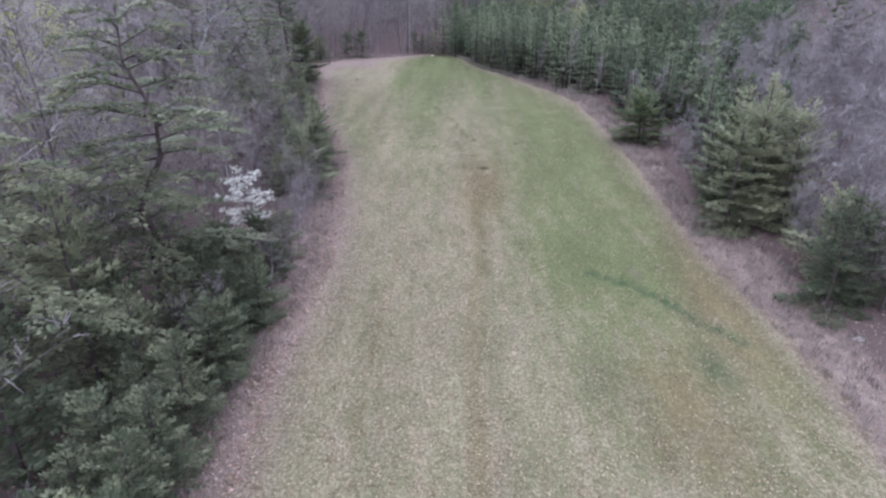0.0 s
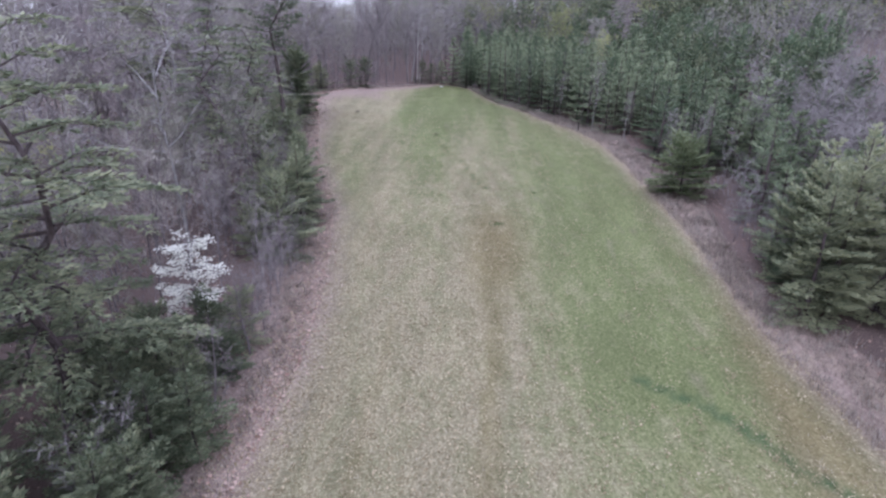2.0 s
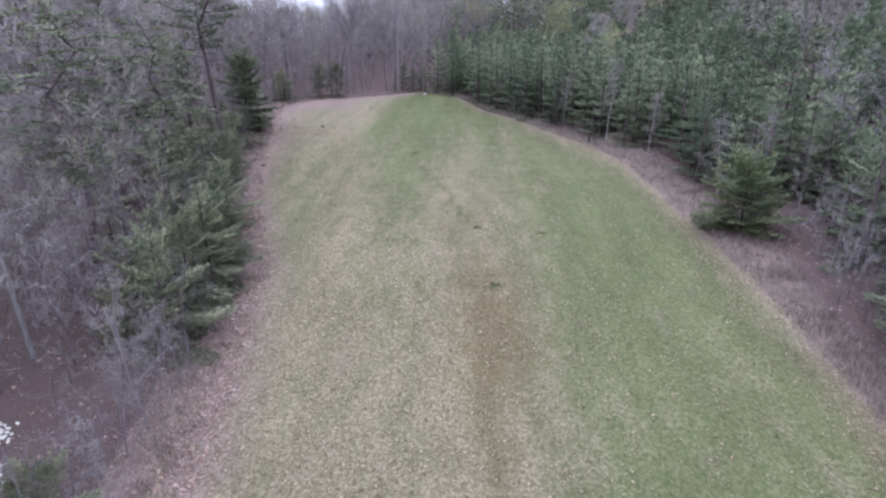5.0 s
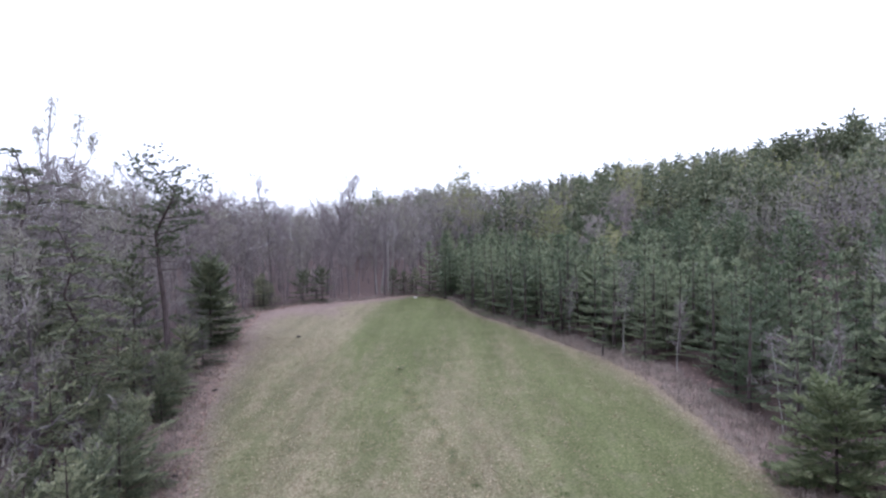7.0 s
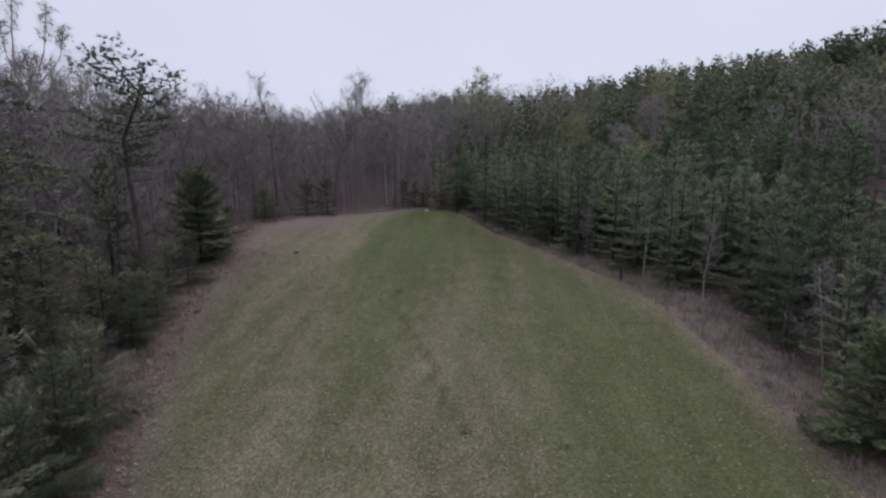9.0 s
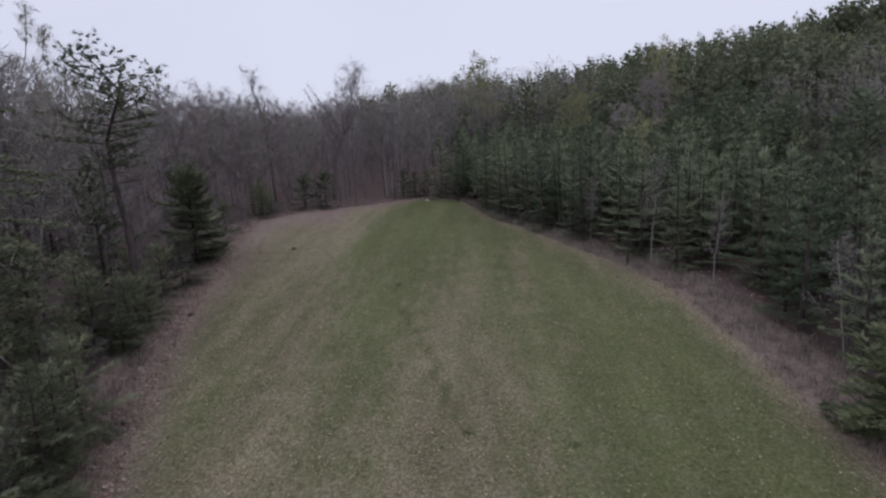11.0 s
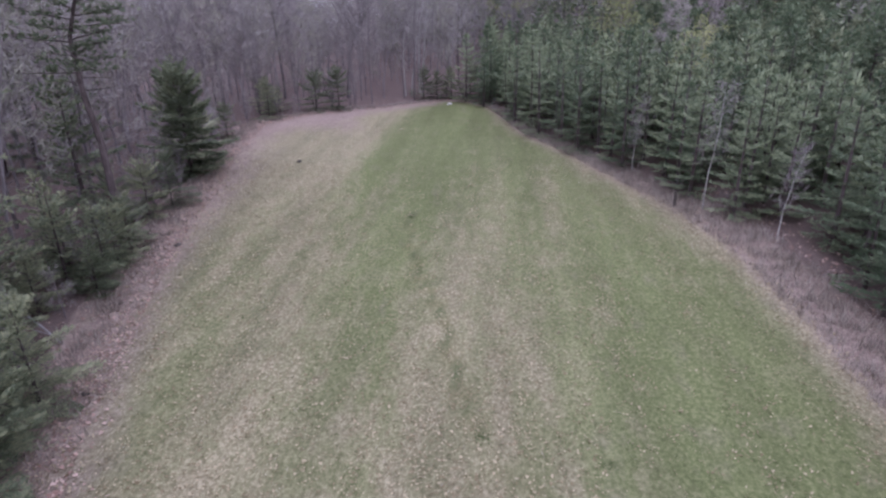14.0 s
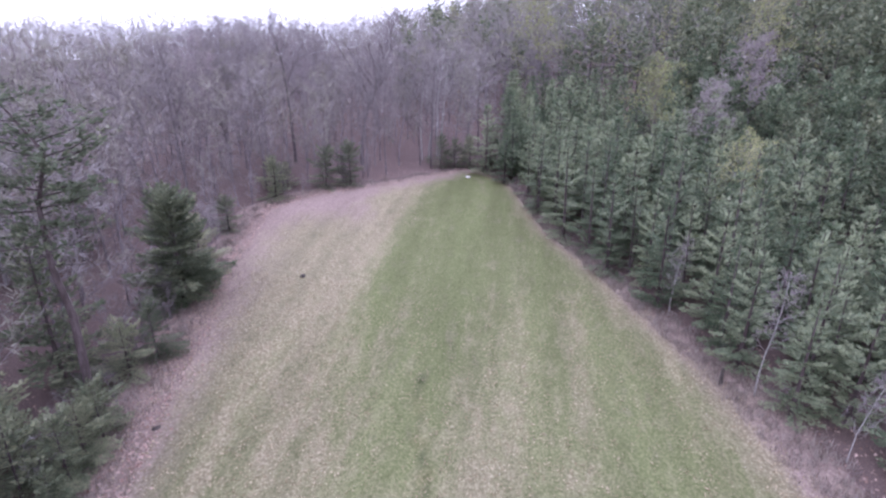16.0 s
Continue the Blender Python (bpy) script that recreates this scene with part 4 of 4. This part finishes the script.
# brushy thicket of young hardwoods right of the meadow's near end
places = []
for gy in np.arange(14, 64, 2.3):
    for gx in np.arange(23, 50, 2.3):
        x, y = gx + F.uniform(-1, 1), gy + F.uniform(-1, 1)
        if x < right_edge(y) + (1.2 if y < 35 else 4.5) or (y > 38 and x < 27.5) or x > 0.8 * (y + 12):
            continue
        places.append((F.randrange(3), x, y, rise(x, y) - 0.05, F.uniform(0.9, 1.6), F.uniform(0, 6.28)))
thicket_kinds = [merged(bare_tree(random.Random(230 + k), [6.5, 7.5, 5.5][k], limbs=18, subs=4, twigs=9, mats=(0, 1, 2), sides=3, wood=Geo(True), crown=Geo(True), twig_width=0.015, bud=0, low=0.1, spread=0.32, thick=0.45, steep=(38, 76))) for k in range(3)]
joined("hardwood_thicket", "leafless mauve-grey thicket of young hardwoods", thicket_kinds, places, [M_BARK, M_TWIG, M_BUD])

# low brush under the hardwoods
places = []
while len(places) < 270:
    q = F.random()
    if q < 0.62:
        y = F.uniform(10, 116)
        x = left_edge(y) - 1.5 - 17 * F.random() ** 1.3
        if 27 < y < 37 and x > -15.5:
            continue
    elif q < 0.72:
        y = F.uniform(58, 117)
        x = right_edge(y) + F.uniform(-0.5, 1.4)
        places.append((F.randrange(3), x, y, rise(x, y) - 0.05, F.uniform(0.12, 0.28), F.uniform(0, 6.28)))
        continue
    elif q < 0.86:
        x, y = F.uniform(-26, 2), F.uniform(112, 134)
        if y < 123 and x > left_edge(y) - 1:
            continue
    else:
        y = F.uniform(40, 62)
        x = right_edge(y) + F.uniform(0.8, 4)
    places.append((F.randrange(3), x, y, rise(x, y) - 0.05, F.uniform(0.3, 0.75), F.uniform(0, 6.28)))
for k in range(26):
    x, y = F.uniform(23.4, 28), F.uniform(29, 37)
    places.append((F.randrange(3), x, y, rise(x, y) - 0.05, F.uniform(0.2, 0.5), F.uniform(0, 6.28)))
brush_kinds = [merged(bare_tree(random.Random(240 + k), [6.5, 7.5, 5.5][k], limbs=10, subs=4, twigs=6, mats=(0, 1, 2), sides=3, wood=Geo(True), crown=Geo(True), twig_width=0.02, bud=0, low=0.08, spread=0.36, thick=0.6)) for k in range(3)]
joined("underbrush", "leafless grey-pink brush under the hardwoods", brush_kinds, places, [M_BARK, M_TWIG, M_BUD])

# ---- single trees of their own kind ----


def dogwood():
    """A small tree with flat tiers of white bracts."""
    rng = random.Random(11)
    wood, crown = Geo(), Geo()
    wood.tube([Vector((0, 0, 0)), Vector((0.15, 0.05, 1.6)), Vector((0.0, -0.1, 3.4)), Vector((0.1, 0.1, 6.4))], [0.11, 0.09, 0.06, 0.015], 7)
    for i in range(28):
        z = 2.3 + 4.1 * (i + rng.random()) / 28
        reach = 2.1 * math.sin(math.pi * (0.22 + 0.72 * (z - 2.5) / 4.2)) * rng.uniform(0.65, 1.15)
        az = i * 2.4 + rng.uniform(-0.4, 0.4)
        out = Vector((math.cos(az), math.sin(az), 0.1))
        base = Vector((0.05, 0, z - 0.25))
        end = base + out * reach + Vector((0, 0, rng.uniform(-0.1, 0.4)))
        wood.tube([base, base.lerp(end, 0.5) + Vector((0, 0, 0.08)), end], [0.028, 0.018, 0.006], 3, cap=False)
        side = out.cross(Vector((0, 0, 1))).normalized()
        for j in range(int(10 + 22 * reach)):
            s = rng.uniform(0.3, 1.05)
            q = base.lerp(end, s) + side * rng.uniform(-0.5, 0.5) * (1.15 - s * 0.6) + Vector((0, 0, rng.gauss(0.02, 0.07)))
            wood.blade(base.lerp(end, s * 0.85), q - base.lerp(end, s * 0.85), Vector((0, 0, 0.006)))
            for k in range(rng.randrange(1, 4)):
                c = q + Vector((rng.uniform(-0.16, 0.16), rng.uniform(-0.16, 0.16), rng.uniform(-0.03, 0.05)))
                t = rng.uniform(0, 3.14)
                for turn in (t, t + 1.571):
                    a = Vector((math.cos(turn), math.sin(turn), rng.uniform(-0.3, 0.3))) * rng.uniform(0.12, 0.17)
                    b = Vector((-math.sin(turn), math.cos(turn), rng.uniform(-0.3, 0.3))) * 0.05
                    crown.blade(c - a * 0.5, a, b, 0, 0.5)
    e = set_down("dogwood_tree", "small dogwood covered in white blossom among bare trees", "flowering tree", "", wood, crown, M_BARK, [M_PETAL], crown_name="blossom")
    return e


d = dogwood()
d.matrix_basis = pose(-12.5, 32.3, rise(-12.5, 32.3) - 0.05, 0, 0, 40)

g = bare_tree(random.Random(13), 14.5, limbs=11, subs=5, twigs=3, spread=0.34, low=0.42, bud=0, thick=0.8, steep=(5, 55), twig_width=0.012)
snag = set_down("dead_tree", "weathered silver-grey dead tree with gnarled leafless limbs", "dead tree", "", *g, M_SNAG, [M_SNAG])
snag.matrix_basis = pose(-17.2, 42.4, rise(-17.2, 42.4) - 0.05, 0, 0, 60)


def forked_tree():
    """A slim tree that forks high up, each fork ending in a small tuft of budding twigs."""
    rng = random.Random(14)
    wood, crown = Geo(True), Geo(True)
    forks = (((0, 0, 0), (0.2, 0, 7), (0, 0.1, 14), (-0.5, 0, 18), (-0.4, 0.2, 21), (0, 0, 24.5)), ((0, 0.1, 14), (0.9, 0.4, 17), (1.7, 0.6, 19.5), (2.2, 0.5, 23)), ((0.6, 0.3, 16), (1.9, -0.2, 17.6), (2.9, -0.4, 19), (3.3, -0.3, 21.2)), ((-0.3, 0, 17), (-1.0, 0.5, 19), (-1.2, 0.5, 21.5)))
    for i, f in enumerate(forks):
        pts = [Vector(p) for p in f]
        r = 0.13 if i == 0 else 0.055
        wood.tube(pts, [r * (1.05 - k / len(pts)) + 0.015 for k in range(len(pts))], 6)
        for k in range(60):
            s = rng.random() ** 0.7
            p = pts[-2].lerp(pts[-1], s)
            d = unit(rng, 0.7)
            q = p + d * rng.uniform(0.3, 0.85)
            wood.blade(p, q - p, d.cross(unit(rng)).normalized() * 0.014)
            for _ in range(5):
                t = unit(rng, 0.3)
                crown.blade(q, t * 0.45, t.orthogonal().normalized() * 0.022, 0, 0.2)
                crown.blade(q + t * 0.2, unit(rng) * 0.16, unit(rng) * 0.05, 1)
    return wood, crown


fork = set_down("bare_tree", "very tall slender forked hardwood rising above its neighbours", "hardwood tree", "leafless hardwoods", *forked_tree(), M_SNAG, [M_TWIG, M_LEAFLET])
fork.matrix_basis = pose(-34.5, 83.5, rise(-34.5, 83.5) - 1.2, 0, 0, 33)

g = bare_tree(random.Random(15), 19.2, limbs=34, subs=6, twigs=10, spread=0.31, low=0.36, thick=1.25, steep=(38, 70), twig_width=0.022, wood=Geo(True), crown=Geo(True))
giant = set_down("bare_tree", "large leafless hardwood towering at the far end of the meadow", "hardwood tree", "leafless hardwoods", *g, M_BARK_DARK, [M_TWIG, M_BUD])
giant.matrix_basis = pose(-16.6, 121.0, rise(-16.6, 121.0) - 0.05, 0, 0, 60)
g = bare_tree(random.Random(16), 19.5, limbs=18, subs=5, twigs=8, spread=0.22, low=0.42, thick=1.05, steep=(35, 70), twig_width=0.022, wood=Geo(True), crown=Geo(True))
slim = set_down("bare_tree", "tall slim leafless hardwood with a thick dark trunk beyond the meadow", "hardwood tree", "leafless hardwoods", *g, M_BARK_DARK, [M_TWIG, M_BUD])
slim.matrix_basis = pose(-25.2, 120.5, rise(-25.2, 120.5) - 0.05, 0, 0, 0)

for k, (x, y, h) in enumerate(((16.4, 76.3, 8.4), (18.9, 71.6, 5.5), (14.0, 85.4, 6.0), (21.9, 59.6, 6.5), (20.6, 60.9, 6.0))):
    g = bare_tree(random.Random(150 + k), h, limbs=16, subs=3, twigs=5, spread=0.16, low=0.3, thick=0.3, bud=1, steep=(25, 60))
    b = set_down("birch_sapling", "slender birch sapling with pale trunk before the pines", "birch tree", "birch saplings", *g, M_BIRCH, [M_TWIG, M_BUD])
    b.matrix_basis = pose(x, y, rise(x, y) - 0.05, R.uniform(-3, 3), R.uniform(-3, 3), R.uniform(0, 360))
for k, (x, y, h) in enumerate(((-8.6, 126.5, 14), (-7.6, 127.5, 15), (-7.0, 126.0, 14), (-9.4, 126.0, 13))):
    g = bare_tree(random.Random(160 + k), h, limbs=12, subs=4, twigs=5, spread=0.18, low=0.55, thick=0.75, bud=0)
    b = set_down("birch_tree", "tall pale-trunked birch in a clump at the wood's edge", "birch tree", "pale birches", *g, M_BIRCH, [M_TWIG, M_BUD])
    b.matrix_basis = pose(x, y, rise(x, y) - 0.05, R.uniform(-3, 3), R.uniform(-3, 3), R.uniform(0, 360))
for x, y, s in ((-6.4, 122.3, 0.72), (-4.6, 122.8, 0.62), (-2.6, 122.8, 0.7), (0.0, 122.8, 0.9), (-23.2, 107.9, 0.62), (-22.0, 109.0, 0.5)):
    plant(("edge", 2), x, y, s, None, R)

# ---- small things on the ground ----


def log(name, label, category, a, b, r0, r1, mat, stubs=2, seed=1):
    """A fallen or leaning stem with broken branch stubs."""
    rng = random.Random(seed)
    g = Geo()
    a, b = Vector(a), Vector(b)
    pts = [a.lerp(b, k / 5) + unit(rng) * r0 * 0.5 for k in range(6)]
    g.tube(pts, [r0 + (r1 - r0) * k / 5 for k in range(6)], 7)
    ob = tagged(new(name, g.mesh(name, mat)), label, category)
    for k in range(stubs):
        h = Geo()
        p = a.lerp(b, rng.uniform(0.4, 0.95))
        h.tube([p, p + unit(rng, 0.4) * rng.uniform(0.4, 1.2)], [r1 * 0.7, r1 * 0.2], 5)
        part("branch_stub", h.mesh("branch_stub", mat), ob)
    return ob


def on(x, y, up=0.0):
    return (x, y, rise(x, y) + up)


log("fallen_branch", "pale barkless fallen branch lying at the field edge", "fallen branch", on(-17.2, 61.6, 0.5), on(-14.9, 60.4, 0.08), 0.05, 0.03, M_SNAG, 3, 3)
log("leaning_trunk", "dark dead trunk leaning in the woods", "dead tree", on(-21.6, 29.4, -0.2), on(-23.7, 28.6, 8.5), 0.15, 0.07, M_BARK_PINE, 3, 4)
log("leaning_trunk", "dark dead trunk leaning in the woods", "dead tree", on(-20.6, 24.0, -0.2), on(-21.3, 24.3, 6.5), 0.12, 0.06, M_BARK_PINE, 2, 5)


def clump(x, y, size, dark=True):
    """A tussock of grass."""
    rng = random.Random(int(x * 100 + y * 7))
    g = Geo()
    for _ in range(150):
        a = unit(rng, 0.9)
        p = Vector((rng.gauss(0, 0.42), rng.gauss(0, 0.42), 0)) * size
        g.blade(p, a * size * rng.uniform(0.14, 0.4), a.cross(unit(rng)).normalized() * 0.025 * (0.5 + size), 0, 0.3)
    ob = tagged(new("grass_tussock", g.mesh("grass_tussock", M_CLUMP if dark else M_STRAW)), "dark green grass tussock on the mown meadow" if dark else "dry tan grass tussock on the meadow", "tussock", "tussocks on the meadow")
    ob.matrix_basis = pose(x, y, rise(x, y) - 0.03)
    return ob


for x, y, s in ((3.75, 48.5, 0.6), (3.1, 56.2, 0.36), (7.3, 55.3, 0.3), (-2.0, 76.4, 0.32), (-0.7, 69.2, 0.2)):
    clump(x, y, s)


def chunk(name, label, category, x, y, size, mat, seed, flat=0.55):
    """A lump with a broken, uneven outline."""
    rng = random.Random(seed)
    bm = bmesh.new()
    bmesh.ops.create_icosphere(bm, subdivisions=2, radius=0.5)
    for v in bm.verts:
        v.co *= 1 + 0.35 * noise.noise(v.co * 2.2 + Vector((seed, 0, 0)))
        v.co = Vector((v.co.x * size * 1.3, v.co.y * size * 0.85, max(-0.12, v.co.z) * size * flat))
    me = bpy.data.meshes.new(name)
    bm.to_mesh(me)
    bm.free()
    me.materials.append(mat)
    ob = tagged(new(name, me), label, category)
    ob.matrix_basis = pose(x, y, rise(x, y), 0, 0, rng.uniform(0, 360))
    return ob


for k, (x, y, s) in enumerate(((-14.9, 70.5, 0.36), (-11.9, 57.4, 0.3), (-13.2, 88.3, 0.5))):
    chunk("rotten_stump", "low dark rotten stump in dry grass", "stump", x, y, s, M_DEBRIS, k + 1, 0.7)
chunk("pale_stone", "pale limestone lump at the meadow's far end", "stone", -2.5, 118.2, 0.6, M_ROCK, 21)
chunk("pale_stone", "pale limestone lump in tall dry grass", "stone", 22.6, 23.9, 0.45, M_ROCK, 22)
chunk("pale_stone", "pale limestone lump in the thicket", "stone", 33.8, 46.0, 0.8, M_ROCK, 23)


def post(x, y):
    g = Geo()
    g.tube([Vector((0, 0, -0.1)), Vector((0.01, 0, 0.5)), Vector((0.0, 0.02, 0.95)), Vector((0, 0.02, 1.0))], [0.11, 0.10, 0.095, 0.07], 8)
    ob = tagged(new("wooden_post", g.mesh("wooden_post", M_DEBRIS)), "short dark weathered wooden post at the field edge", "post")
    ob.matrix_basis = pose(x, y, rise(x, y))


post(15.0, 77.4)

# ---- ground cover, each sort one sheet ----
C = random.Random(77)


def tuft(rng, blades, height, lean, width, radius):
    g = Geo(True)
    for _ in range(blades):
        a = Vector((rng.gauss(0, lean), rng.gauss(0, lean), 1)).normalized() * height * rng.uniform(0.55, 1.2)
        p = Vector((rng.gauss(0, radius), rng.gauss(0, radius), -0.01))
        g.blade(p, a, Vector((rng.uniform(-1, 1), rng.uniform(-1, 1), 0)).normalized() * width, 0, 0.3)
    return g


def flake(rng, size):
    g = Geo(True)
    a = Vector((1, 0, rng.uniform(-0.35, 0.35))) * size
    b = Vector((0, 1, rng.uniform(-0.5, 0.5))) * size * 0.38
    g.blade(Vector((-size / 2, 0, 0.025 + 0.3 * size * abs(a.z))), a, b, 0, 0.5)
    return g


green_tufts = [tuft(C, 4, 0.10, 0.5, 0.012, 0.05) for _ in range(5)]
dry_tufts = [tuft(C, 4, 0.13, 0.6, 0.012, 0.06) for _ in range(5)]
tall_tufts = [tuft(C, 9, 0.55, 0.32, 0.016, 0.12) for _ in range(5)]
flakes = [flake(C, s) for s in (0.075, 0.10, 0.12, 0.09, 0.14)]
lists = {"green": [], "dry": [], "tall": [], "flake": [], "floor": []}
while len(lists["green"]) + len(lists["dry"]) < 22000:
    y = 8 + 100 * C.random() ** 1.4
    x = C.uniform(left_edge(y) + 0.3, turf_edge(y) - 0.2)
    gr = cover(x, y)[0] + 0.8 * (noise.noise(Vector((x * 0.7, y * 0.06, 0))))
    place = (C.randrange(5), x, y, rise(x, y), C.uniform(0.7, 1.3), C.uniform(0, 6.28))
    lists["green" if C.random() < gr else "dry"].append(place)
while len(lists["flake"]) < 105000:
    y = 8 + 80 * C.random() ** 1.3
    x = C.uniform(left_edge(y), turf_edge(y) + 1)
    gr = cover(x, y)[0] + 0.6 * (noise.noise(Vector((x * 0.6, y * 0.1, 3))))
    if C.random() < 0.74 - 0.66 * gr + 0.7 * noise.noise(Vector((x * 1.7, y * 1.1, 5))):
        lists["flake"].append((C.randrange(5), x, y, rise(x, y), C.uniform(0.6, 1.2), C.uniform(0, 6.28)))
while len(lists["tall"]) < 6500:
    y = C.uniform(10, 121)
    if C.random() < 0.72:
        a, b = turf_edge(y), right_edge(y)
        x = C.uniform(a + 0.1, b + 0.4)
    else:
        x = left_edge(y) + C.gauss(0.1, 0.7)
    lists["tall"].append((C.randrange(5), x, y, rise(x, y), C.uniform(0.5, 1.25), C.uniform(0, 6.28)))
while len(lists["floor"]) < 9000:
    y = C.uniform(8, 110)
    x = left_edge(y) + C.gauss(0.9, 0.8)
    lists["floor"].append((C.randrange(5), x, y, rise(x, y), C.uniform(0.8, 1.6), C.uniform(0, 6.28)))
while len(lists["floor"]) < 25000:
    y = C.uniform(8, 125)
    x = left_edge(y) + 1.8 - 14 * C.random() ** 2 if C.random() < 0.75 else right_edge(y) + C.uniform(-0.5, 3)
    lists["floor"].append((C.randrange(5), x, y, rise(x, y), C.uniform(0.9, 1.9), C.uniform(0, 6.28)))
joined("short_grass", "short green grass tufts across the meadow", green_tufts, lists["green"], [M_BLADE])
joined("dry_grass", "short dry tan grass tufts across the meadow", dry_tufts, lists["dry"], [M_STRAW])
joined("tall_grass", "tall dry tan grass along the meadow edges", tall_tufts, lists["tall"], [M_TALL])
joined("leaf_litter", "pale fallen leaves scattered over the meadow", flakes, lists["flake"], [M_FLAKE])
joined("woodland_leaves", "brown fallen leaves on the forest floor", flakes, lists["floor"], [M_FLOOR_LEAF])
